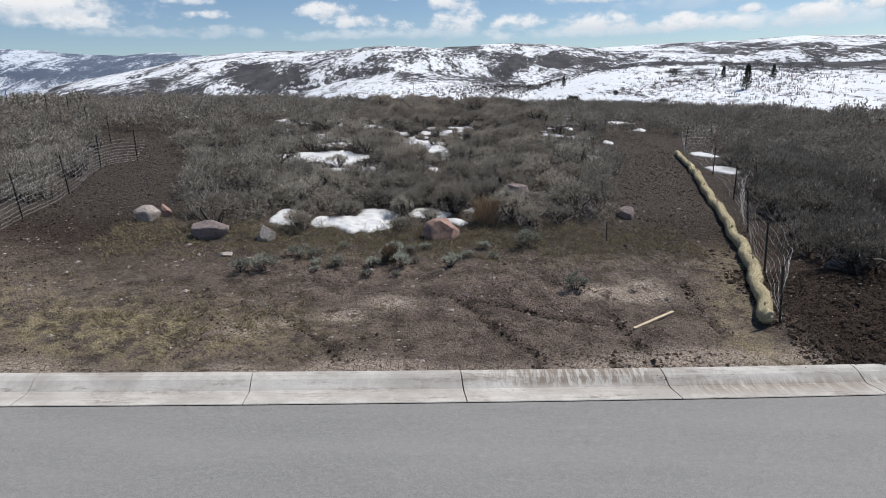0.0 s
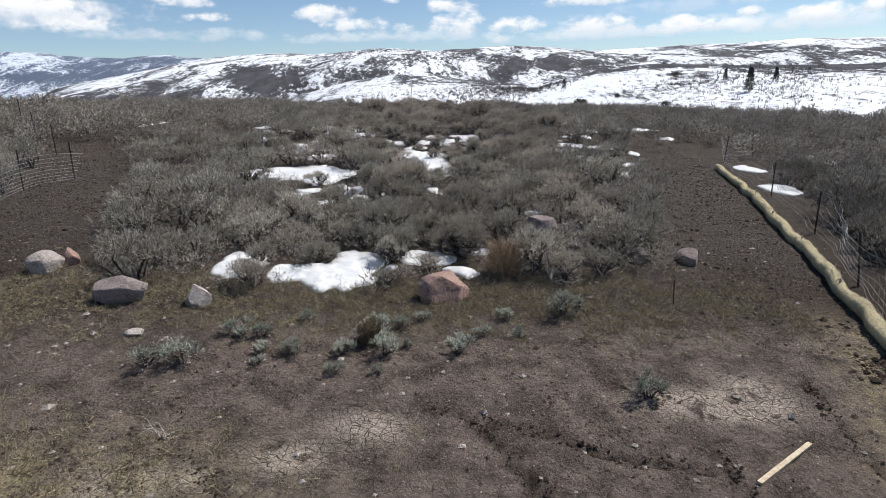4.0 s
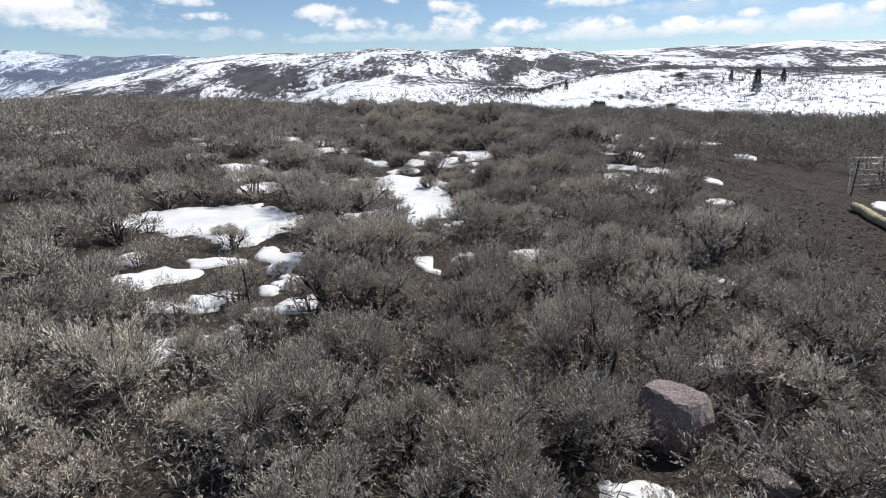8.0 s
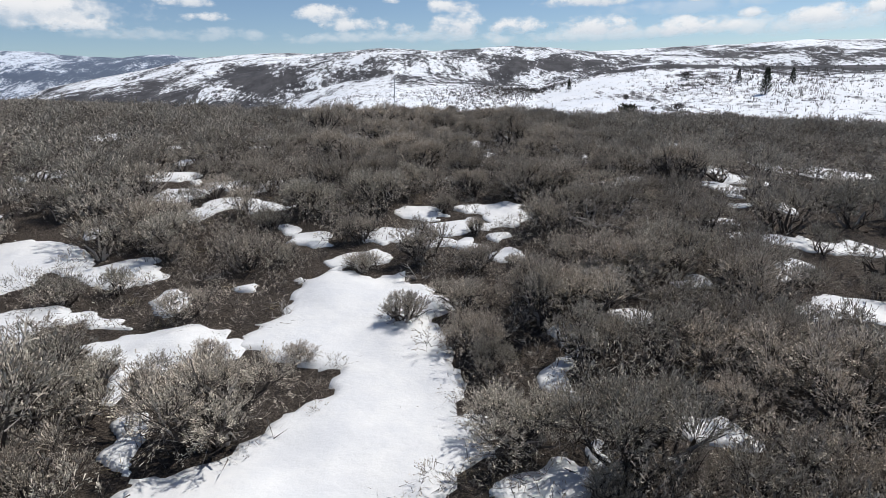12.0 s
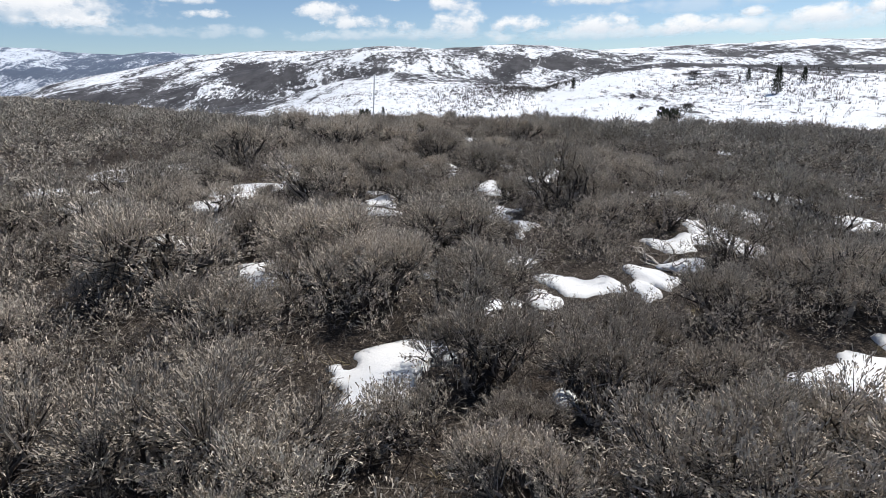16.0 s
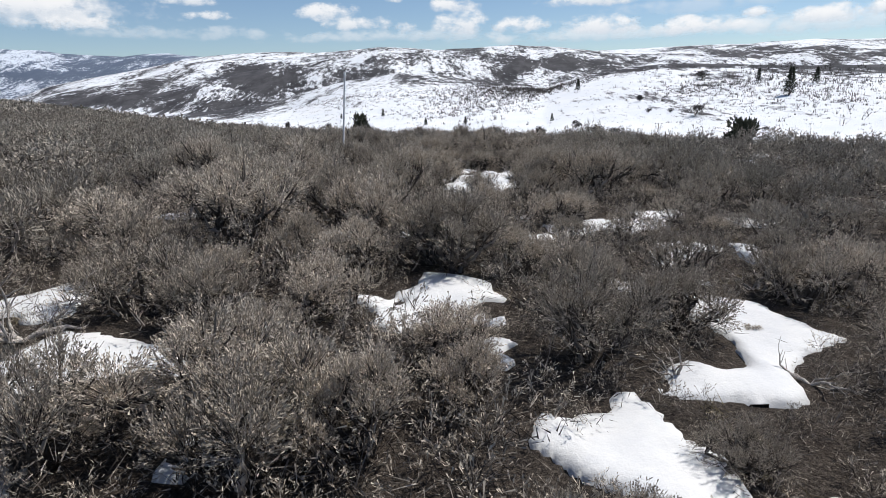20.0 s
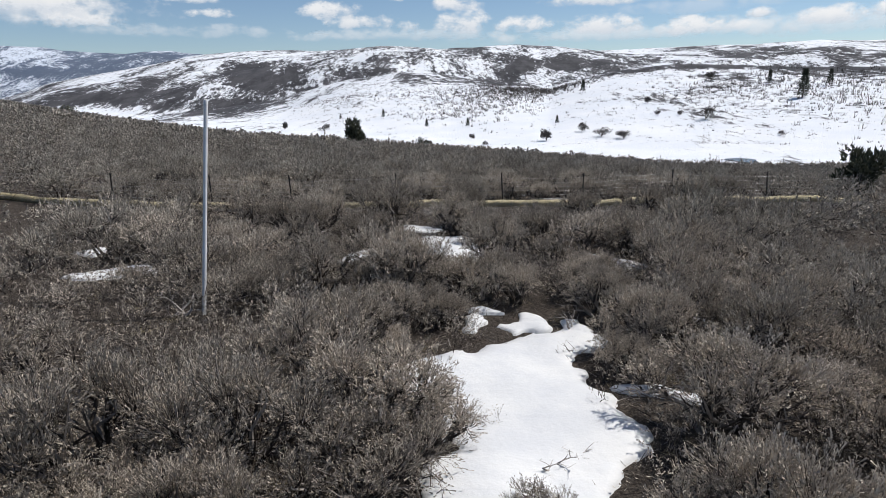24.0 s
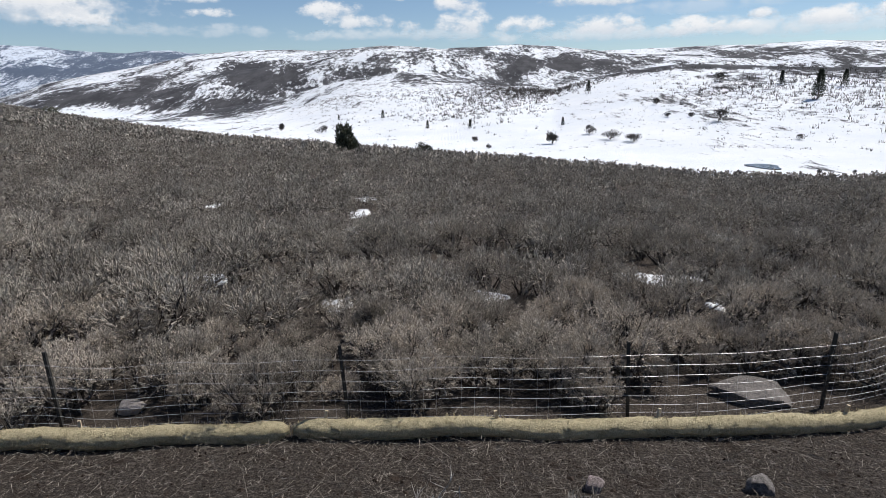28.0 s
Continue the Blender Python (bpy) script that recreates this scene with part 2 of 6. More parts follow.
def asphalt():
    g = Graph("worn_asphalt", 0.9, 0.3)
    c = g.mix(g.ramp(g.noise(0.8, 5, 0.6, stretch=(0.25, 1.6, 1)), 0.3, 0.7), (0.17, 0.168, 0.165), (0.215, 0.21, 0.205))
    c = g.mix(g.ramp(g.noise(55, 4, 0.8), 0.35, 0.75), c, (0.30, 0.295, 0.285))
    c = g.mix(g.ramp(g.noise(16, 7, 0.85, stretch=(0.7, 1.2, 1)), 0.46, 0.66, 0.0, 0.5), c, (0.31, 0.305, 0.295))
    c = g.mix(g.ramp(g.noise(2.2, 6, 0.8, stretch=(0.12, 2.5, 1)), 0.58, 0.7, 0.0, 0.3), c, (0.12, 0.118, 0.115))
    c = g.mix(g.ramp(g.noise(110, 2, 0.8), 0.62, 0.75), c, (0.06, 0.06, 0.06))
    g.bump(g.noise(120, 3), 0.006)
    return g.colour(c)


M_KERB, M_ROAD = concrete(), asphalt()


# ---- helpers ----
def mesh_from(name, verts, faces, mat, smooth=False, normals=None, tone=None):
    """A mesh from numpy arrays: verts (n, 3), faces (m, 3) or (m, 4); foliage may bring rounded normals and a tone for each bush."""
    verts, faces = np.asarray(verts, np.float32), np.asarray(faces, np.int32)
    me = bpy.data.meshes.new(name)
    me.vertices.add(len(verts))
    me.vertices.foreach_set("co", verts.ravel())
    me.loops.add(faces.size)
    me.loops.foreach_set("vertex_index", faces.ravel())
    me.polygons.add(len(faces))
    me.polygons.foreach_set("loop_start", np.arange(0, faces.size, faces.shape[1], dtype=np.int32))
    me.polygons.foreach_set("use_smooth", np.full(len(faces), smooth))
    if tone is not None:
        me.attributes.new("tone", "FLOAT", "POINT").data.foreach_set("value", np.asarray(tone, np.float32))
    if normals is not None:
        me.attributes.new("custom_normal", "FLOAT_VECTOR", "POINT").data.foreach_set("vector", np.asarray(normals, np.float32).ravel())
    me.update(calc_edges=True)
    me.materials.append(mat)
    return me


def part(name, data, parent, label="", m=None):
    """Links a mesh as one part under a thing or a part."""
    ob = new(name, data)
    ob.parent = parent
    if m is not None:
        ob.matrix_basis = m
    return tagged(ob, label)


def thing(name, label, category, m=None, group="", kind=""):
    ob = new(name)
    ob.empty_display_size = 0.1
    if m is not None:
        ob.matrix_basis = m
    return tagged(ob, label, category, group, kind)


def tube(points, radii, sides=5):
    """A tapered tube along a polyline, as arrays of quads."""
    p, r = np.asarray(points, float), np.asarray(radii, float)
    d = np.gradient(p, axis=0)
    d /= np.linalg.norm(d, axis=1)[:, None] + 1e-9
    up = np.where(abs(d[:, 2:]) > 0.9, np.array([[1.0, 0, 0]]), np.array([[0, 0, 1.0]]))
    a = np.cross(d, up)
    a /= np.linalg.norm(a, axis=1)[:, None] + 1e-9
    b = np.cross(d, a)
    ang = np.linspace(0, 2 * np.pi, sides, endpoint=False)
    ring = a[:, None] * np.cos(ang)[None, :, None] + b[:, None] * np.sin(ang)[None, :, None]
    v = (p[:, None] + ring * r[:, None, None]).reshape(-1, 3)
    k = np.arange(sides)
    f = [np.stack([i * sides + k, i * sides + (k + 1) % sides, (i + 1) * sides + (k + 1) % sides, (i + 1) * sides + k], 1) for i in range(len(p) - 1)]
    return v, np.concatenate(f)


def join(pieces):
    """Several (verts, faces) as one."""
    vs, fs, n = [], [], 0
    for v, f in pieces:
        vs.append(v)
        fs.append(np.asarray(f) + n)
        n += len(v)
    return np.concatenate(vs), np.concatenate(fs)


def wave(x, y, seed, scale):
    """Smooth cheap noise of about -1 to 1."""
    rng = np.random.default_rng(seed)
    out = 0.0
    for k in range(6):
        a, ph, s = rng.uniform(0, 2 * np.pi), rng.uniform(0, 2 * np.pi), scale * rng.uniform(0.6, 1.9)
        out = out + np.sin((np.cos(a) * x + np.sin(a) * y) * s + ph)
    return out / 3.2


# ---- the lie of the land ----
ROW_Y = (-400, 0, 7.2, 8.6, 9.6, 12, 15, 18, 22, 26, 29.5, 31.5, 34, 37, 45, 50, 55, 58, 63, 68, 82, 96, 144, 220, 400, 6000)
ROW_Z = (-1.0, -.35, -.28, -.2, -.02, .3, .6, .78, 1.0, 1.1, 1.26, 1.44, 1.82, 1.93, 2.07, 2.18, 2.12, 2.03, 1.95, 1.69, .7, -.9, -5.6, -8.5, -9.0, -9.0)
LOOKOUT = (-0.1, 62.2, 5.05)
# bearings east of the way ahead and heights above the level, in degrees
CREST = ((-38.3, -0.23), (-36.3, -0.66), (-32.8, -1.41), (-29.0, -2.23), (-20.3, -3.79), (-5.2, -5.45), (10.8, -6.83), (23.1, -7.63), (29.6, -7.61), (38.3, -7.03))
EAST_SLOPE = ((-5.2, -5.45), (0.2, -4.93), (4.4, -2.4), (8.0, -0.9), (10.6, -0.15), (12.5, 0.3), (16.4, 0.96), (20.0, 1.25), (26.5, 1.19), (34.7, 0.93), (37.1, 0.85))
FRONT_HILL = ((-29.0, -2.55), (-26.0, -2.35), (-20.1, -1.84), (-15.2, -1.09), (-12.1, 0.03), (-9.0, 0.97), (-4.9, 1.59), (0.3, 1.41), (3.4, 1.74), (7.5, 1.36), (12.5, 0.57), (16.4, 0.29), (37.3, -0.46))
MAIN_RIDGE = ((-38.4, -0.8), (-35.2, 0.02), (-33.2, 0.83), (-30.4, 1.44), (-26.3, 2.13), (-21.8, 2.99), (-15.8, 3.45), (-11.9, 3.29), (-5.8, 3.61), (-0.7, 3.34), (6.4, 3.48), (10.4, 3.22), (13.4, 2.76), (17.6, 2.9), (22.1, 2.91), (28.3, 2.85), (30.6, 2.86), (34.5, 2.74), (36.9, 2.6))
FAR_RANGE = ((-37.6, 3.71), (-35.6, 3.72), (-33.1, 3.57), (-30.2, 3.24), (-27.4, 3.18), (-24.0, 3.43), (-21.4, 3.12), (-18.8, 1.96), (-10, 0.5), (37.4, 0.5))


CREST_AZ, CREST_R = (-38, -33, -29, -20, -5, 10, 23, 38), (290, 275, 245, 190, 150, 130, 120, 120)


def smoothstep(a, b, v):
    t = np.clip((np.asarray(v, float) - a) / (b - a), 0, 1)
    return t * t * (3 - 2 * t)


def field(x, y):
    """The brush field's height: a low crest, falling to the east and beyond the far fence."""
    x, y = np.asarray(x, float), np.asarray(y, float)
    z = sum(np.interp(y + d * (0.4 + np.clip(abs(y - 30), 0, 60) * 0.05), ROW_Y, ROW_Z) for d in (-1.0, 0.0, 1.0)) / 3
    level = np.exp(-((y - 67.5) / 6.0) ** 2)
    return z - 0.05 * 60 * np.tanh(x / 60) + level * (0.04 * np.clip(x, -7, 5) - 0.03)


def grain(x, y, seed, scale):
    """Value noise of -1 to 1 on a lattice of 1 / scale metres."""
    table = np.random.default_rng(seed).uniform(-1, 1, (64, 64))
    u, v = np.asarray(x, float) * scale, np.asarray(y, float) * scale
    i, j = np.floor(u).astype(int), np.floor(v).astype(int)
    a, b = u - i, v - j
    a, b = a * a * (3 - 2 * a), b * b * (3 - 2 * b)
    i0, i1, j0, j1 = i % 64, (i + 1) % 64, j % 64, (j + 1) % 64
    return (table[i0, j0] * (1 - a) + table[i1, j0] * a) * (1 - b) + (table[i0, j1] * (1 - a) + table[i1, j1] * a) * b


# rills that the meltwater has cut through the verge down to the kerb
RILLS = (((-0.21, 11.65), (0.25, 11.44), (0.67, 10.87), (0.88, 10.43), (1.31, 9.97), (1.58, 9.53), (1.49, 9.25)), ((0.25, 11.44), (0.97, 11.28), (1.8, 10.89), (2.63, 10.74), (2.88, 10.7)),
         ((3.08, 11.0), (3.17, 10.42), (3.26, 9.88), (3.26, 9.4), (3.31, 9.1)), ((-2.8, 10.84), (-2.43, 10.4), (-1.81, 9.75), (-1.59, 9.39)), ((4.9, 12.4), (4.75, 11.4), (4.89, 10.4)))


def rill(x, y):
    """1 along the bottom of a rill."""
    wx, wy = x + 0.07 * grain(x, y, 71, 3.5) + 0.03 * grain(x, y, 73, 11), y + 0.07 * grain(x, y, 72, 3.5)
    best = np.full(np.shape(x), 9.0)
    for line in RILLS:
        for (ax, ay), (bx, by) in zip(line, line[1:]):
            t = np.clip(((wx - ax) * (bx - ax) + (wy - ay) * (by - ay)) / ((bx - ax) ** 2 + (by - ay) ** 2), 0, 1)
            best = np.minimum(best, np.hypot(wx - ax - t * (bx - ax), wy - ay - t * (by - ay)))
    return np.exp(-(best / 0.055) ** 2) * (0.65 + 0.35 * grain(x, y, 74, 2))


def crumb(x, y):
    """The broken surface of the verge: crust, clods, a heap of turned earth past the wattle, rills."""
    m = smoothstep(9.05, 9.45, y) * (1 - smoothstep(16, 18, y)) * (abs(x) < 16)
    if not np.any(m > 0):
        return 0 * m
    r = 0.55 * grain(x, y, 81, 2.2) + 0.40 * grain(x, y, 82, 5.1) + 0.30 * grain(x, y, 83, 9.7)
    rough = 0.034 + 0.03 * np.clip(grain(x, y, 84, 0.7) + 0.3, 0, 1) + 0.075 * smoothstep(6.0, 6.9, x) * (1 - smoothstep(12.2, 13.2, y))
    heap = 0.22 * np.exp(-((x - 8.3) / 1.7) ** 2 - ((y - 10.7) / 1.0) ** 2)
    sharp = np.where(r > 0, r, r * 0.7)
    return m * (rough * sharp + heap - 0.075 * rill(x, y))


def rise(ridge, az):
    return np.tan(np.radians(np.interp(az, [p[0] for p in ridge], [p[1] for p in ridge])))


def polar(x, y):
    dx, dy = np.asarray(x, float) - LOOKOUT[0], np.asarray(y, float) - LOOKOUT[1]
    return np.hypot(dx, dy), np.degrees(np.arctan2(dx, dy))


def land(x, y):
    """Height of the ground sheet: the field, then valley, slopes and ranges as seen from the far fence."""
    x, y = np.asarray(x, float), np.asarray(y, float)
    r, az_true = polar(x, y)
    az = np.clip(az_true, -39, 38)
    near = field(x, y)
    rc = np.interp(az, CREST_AZ, CREST_R)
    ze = LOOKOUT[2]
    zc = ze + rc * rise(CREST, az) - 0.8
    floor = -17.0
    r1 = np.interp(az, (-38, -29, -20, -10, 0, 8, 15, 38), (640, 640, 420, 300, 260, 225, 205, 200))
    r0 = np.minimum(rc * 1.25, r1 * 0.88)
    east = rise(EAST_SLOPE, az) * 480 + ze
    front = rise(FRONT_HILL, az) * 720 + ze
    main = rise(MAIN_RIDGE, az) * 1900 + ze
    far = rise(FAR_RANGE, az) * 4300 + ze
    hide = smoothstep(-2, 9, az)
    up = floor + (480 - r1) / np.maximum(720 - r1, 60) * (np.maximum(front, floor) - floor)
    e480 = np.where(az > -5, np.maximum(east, up), up)
    e480 = np.where(r1 > 460, floor, e480)
    front = front * (1 - hide) + np.minimum(front, e480 * 720 / 480 - 2) * hide
    front = np.where(az < -24, np.minimum(front, floor + 2), front)
    nodes = [(0 * r + 14, field(LOOKOUT[0] + 14 * np.sin(np.radians(az)), LOOKOUT[1] + 14 * np.cos(np.radians(az)))), (0 * r + 40, None), (rc, zc), (r0, np.minimum(zc - 4, floor + 0 * zc)), (np.maximum(r1, r0 + 5), floor + 0 * zc),
             (np.maximum(0 * r + 480, r1 + 10), e480), (0 * r + 720, front), (0 * r + 980, front * 1.05 - 14 + 0 * r), (0 * r + 1350, 0.55 * main + 0.45 * front),
             (0 * r + 1900, main), (0 * r + 2500, main - 60), (0 * r + 3300, np.minimum(main - 80, far * 0.6)), (0 * r + 4300, far), (0 * r + 4900, far - 200)]
    z40 = nodes[0][1] + (zc - nodes[0][1]) * 26 / (rc - 14) - 0.3
    nodes[1] = (nodes[1][0], z40)
    z = nodes[0][1] + 0 * r
    for (ra, za), (rb, zb) in zip(nodes, nodes[1:]):
        t = np.clip((r - ra) / np.maximum(rb - ra, 1e-3), 0, 1)
        z = np.where(r > ra, za + (zb - za) * (0.55 * t + 0.45 * t * t * (3 - 2 * t)), z)
    rough = smoothstep(220, 1200, r) * (1 - smoothstep(1500, 1900, r) * 0.8)
    z = z + rough * (9 * wave(x, y, 5, 0.014) + 4 * wave(x, y, 6, 0.04))
    blend = smoothstep(16, 44, r) * (1 - smoothstep(75, 120, abs(az_true)))
    z = near * (1 - blend) + z * blend
    z = z + crumb(x, y)
    return z + 0.05 * wave(x, y, 2, 0.9) * smoothstep(9.5, 11, y) + 0.02 * wave(x, y, 3, 3.1) * smoothstep(9.5, 11, y)


def kerb_y(x):
    """The road's edge; the kerb lies just beyond it."""
    return 8.33 + 0.055 * np.asarray(x, float) + 0.0012 * np.asarray(x, float) * np.clip(x, -12, 12)


WATTLE_X = ((5.64, 10.63), (6.34, 12.47), (6.96, 14.4), (7.67, 17.1), (8.75, 21.0), (9.5, 23.5), (10.6, 28.3))


def east_line(y):
    return np.interp(y, [p[1] for p in WATTLE_X], [p[0] for p in WATTLE_X])


def west_line(y):
    return np.interp(y, (9, 15.6, 18.4, 22, 29, 36), (-9.6, -10.5, -11.0, -12.0, -15.4, -21.4))


def far_line(x):
    """The far fence's wattle."""
    return np.interp(x, (-30, -8, -6.5, -4, -1.7, 1.8, 5, 9.7, 30), (68.8, 67.5, 67.3, 67.3, 67.45, 67.55, 68.05, 69.9, 78))


def bare(x, y):
    """How far a place is cleared of brush: 1 on the verge and on the tracks by the fences."""
    x, y = np.asarray(x, float), np.asarray(y, float)
    edge = np.interp(x, (-30, -12, -8, -6, -1, 3, 5.5, 7.2, 8.5, 20), (14, 14, 14.9, 15.0, 14.9, 15.8, 16.6, 14.4, 13.0, 12.4)) + 0.5 * wave(x, y, 9, 1.3)
    b = 1 - smoothstep(edge - 0.3, edge + 0.3, y)
    el = east_line(y)
    b = np.maximum(b, (1 - smoothstep(30, 36, y)) * smoothstep(el - 3.2 - 0.2 * wave(x, y, 4, 1.5), el - 2.6, x) * (1 - smoothstep(el + 0.9 + 0.08 * np.clip(y - 13, 0, 16), el + 1.2 + 0.09 * np.clip(y - 13, 0, 16), x)))
    wl = west_line(y)
    b = np.maximum(b, (1 - smoothstep(30, 33, y)) * smoothstep(wl - 0.6, wl - 0.1, x) * (1 - smoothstep(wl + 3.0, wl + 3.8 + 0.3 * wave(x, y, 7, 1.1), x)))
    fl = far_line(x)
    b = np.maximum(b, smoothstep(fl - 2.9 + 0.3 * wave(x, y, 8, 1.2), fl - 2.4, y) * (1 - smoothstep(fl + 0.1, fl + 0.3, y)))
    return b


def ground_sheet():
    def line(core0, core1, step, lo, hi, grow):
        c = list(np.arange(core0, core1 + 1e-6, step))
        s = step
        while c[-1] < hi:
            s *= grow
            c.append(c[-1] + s)
        s = step
        while c[0] > lo:
            s *= grow
            c.insert(0, c[0] - s)
        return np.array(c)

    xs = line(-9, 9, 0.10, -4300, 4300, 1.045)
    ys = line(8.5, 70, 0.33, -900, 4950, 1.036)
    ys = np.r_[ys[ys < 9.0], np.arange(9.0, 14.5, 0.07), np.arange(14.5, 19, 0.16), ys[ys > 19.1]]
    xs[abs(xs) > 4300] = np.sign(xs[abs(xs) > 4300]) * 4300
    X, Y = np.meshgrid(xs, ys)
    x, y = X.ravel(), Y.ravel()
    z = land(x, y)
    z = z - 0.25 * (1 - smoothstep(-0.1, 0.25, y - kerb_y(x) - 0.62))
    nx, ny = len(xs), len(ys)
    i = (np.arange(ny - 1)[:, None] * nx + np.arange(nx - 1)[None]).ravel()
    me = mesh_from("ground", np.stack([x, y, z], 1), np.stack([i, i + 1, i + nx + 1, i + nx], 1), M_GROUND, True)
    r, az = polar(x, y)
    el = np.degrees(np.arctan2(z - LOOKOUT[2], r))

    def spot(a, e, wa, we):
        return np.exp(-((az - a) / wa) ** 2 - ((el - e) / we) ** 2)

    rc = np.interp(az, CREST_AZ, CREST_R)
    far = smoothstep(rc * 1.02, rc * 1.15, r) * (1 - smoothstep(60, 75, abs(az)))
    snow = 0.60 + 0.40 * (1 - smoothstep(440, 620, r))
    snow -= 0.7 * smoothstep(430, 468, r) * (1 - smoothstep(500, 600, r)) * smoothstep(10, 15, az)
    snow -= 0.24 * smoothstep(14, 24, az) * smoothstep(250, 300, r) * (r < 470)
    ridge = smoothstep(700, 1100, r) * smoothstep(2, 12, az) * (r < 2400)
    snow -= 0.8 * spot(-17.5, 1.5, 2.4, 0.75) + 0.45 * spot(-16.2, 0.2, 2.6, 0.9) + 0.2 * spot(-21, -1.0, 4.0, 0.5) + 0.3 * spot(-29, -0.1, 4.0, 0.7) + 0.35 * spot(-14.5, 0.9, 2.6, 0.35) + 0.2 * spot(-12, 1.2, 2.0, 0.5)
    snow -= 0.32 * spot(-28, -0.2, 5, 0.5) + 0.42 * spot(-31, -0.7, 3, 0.35) + 0.32 * spot(-22, -1.1, 6, 0.4)
    snow += 0.5 * spot(-30, -1.75, 6, 0.33) - 0.45 * spot(-24, -1.75, 4, 0.25)
    snow -= 0.15 * spot(-7, 1.0, 3, 0.6) + 0.3 * spot(4, 0.4, 4, 1.0) + 0.75 * spot(9, 1.75, 3.4, 0.28)
    snow -= 0.16 * spot(18, 2.0, 6, 0.5) + 0.12 * spot(27, 2.3, 9, 0.5) - 0.3 * spot(16, 2.4, 3, 0.2) - 0.3 * spot(35, 2.2, 3, 0.3)
    snow -= 0.45 * spot(2.7, 3.2, 0.9, 0.3) + 0.3 * spot(29, 0.4, 8, 0.35)
    snow = np.where(r > 2400, 0.5 - 0.25 * smoothstep(-34, -27, az) - 0.1 * wave(x, y, 31, 0.004) + 0.35 * spot(-33.5, 2.9, 2.2, 0.6) - 0.3 * spot(-35, 1.6, 4, 0.6) + 0.3 * spot(-24, 3.3, 1.6, 0.12), snow)
    # share of painted haze, growing with range
    haze_tint = smoothstep(1500, 4200, r) * 0.75
    def blot(cx, cy, rx, ry):
        return np.exp(-((x - cx) / rx) ** 2 - ((y - cy) / ry) ** 2)

    pale = 0.95 * (1 - smoothstep(0.0, 0.55, y - kerb_y(x) - 0.75 + 0.25 * grain(x, y, 91, 1.3))) + 1.6 * blot(3.4, 11.85, 0.75, 0.25) + 1.5 * blot(4.0, 12.05, 0.35, 0.35) + 1.0 * blot(-0.9, 11.3, 0.45, 0.25)
    pale = pale + 1.6 * blot(-3.35, 10.31, 0.4, 0.27) + 1.4 * blot(-1.75, 10.79, 0.35, 0.22) + 0.8 * blot(-2.63, 10.53, 0.2, 0.2) + 0.15 * blot(-9, 12.5, 3, 1.6) + 0.12 + 0.6 * blot(4.6, 9.6, 1.8, 0.4)
    straw = 1.0 * blot(-5.0, 10.1, 2.6, 0.9) + 0.7 * blot(-9, 11, 2.5, 1.2) + 0.6 * np.exp(-((x - east_line(y) + 0.5) / 0.5) ** 2) * (y < 29)
    el = east_line(y)
    dark = 0.95 * smoothstep(5.7, 6.5, x) * (1 - smoothstep(12.2, 13.4, y)) + 0.85 * smoothstep(el + 0.1, el + 0.7, x) * (y < 45) * smoothstep(12, 13, y)
    dark = dark + 0.95 * bare(x, y) * smoothstep(13.4, 15.5, y) * (y < 60) + 0.6 * blot(-8, 13.8, 3.2, 1.4) + 0.9 * bare(x, y) * (y > 60)
    # organic soil under the brush, with its shade painted in as darker colour
    dark = dark + 0.4 * smoothstep(16, 20, y) * (1 - smoothstep(66, 70, y))
    # follows the rill lines, strongest at their bottoms
    rill_dark = 0.95 * rill(x, y)
    litter = np.maximum(smoothstep(13, 18, y), np.exp(-((y - 14.7) / 0.8) ** 2) * (x > -8) * (x < 5.5)) * 0.9
    for name, v in (("snow", snow), ("far", far), ("haze_tint", haze_tint), ("pale", pale), ("straw", straw), ("dark", dark), ("rill_dark", rill_dark), ("ridge", ridge), ("litter", litter)):
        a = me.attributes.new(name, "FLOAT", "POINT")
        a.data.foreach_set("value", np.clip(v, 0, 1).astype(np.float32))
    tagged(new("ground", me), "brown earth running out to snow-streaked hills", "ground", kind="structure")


ground_sheet()


def road():
    xs = np.arange(-140, 141, 1.0)
    ys = np.linspace(0, 1, 12)
    v = np.array([(x, -16 + (kerb_y(x) + 16) * t, field(x, -16 + (kerb_y(x) + 16) * t)) for t in ys for x in xs])
    nx = len(xs)
    i = (np.arange(len(ys) - 1)[:, None] * nx + np.arange(nx - 1)[None]).ravel()
    me = mesh_from("road", v, np.stack([i, i + 1, i + nx + 1, i + nx], 1), M_ROAD, True)
    tagged(new("road", me), "grey worn asphalt road with fine scratches", "road", kind="structure")


road()


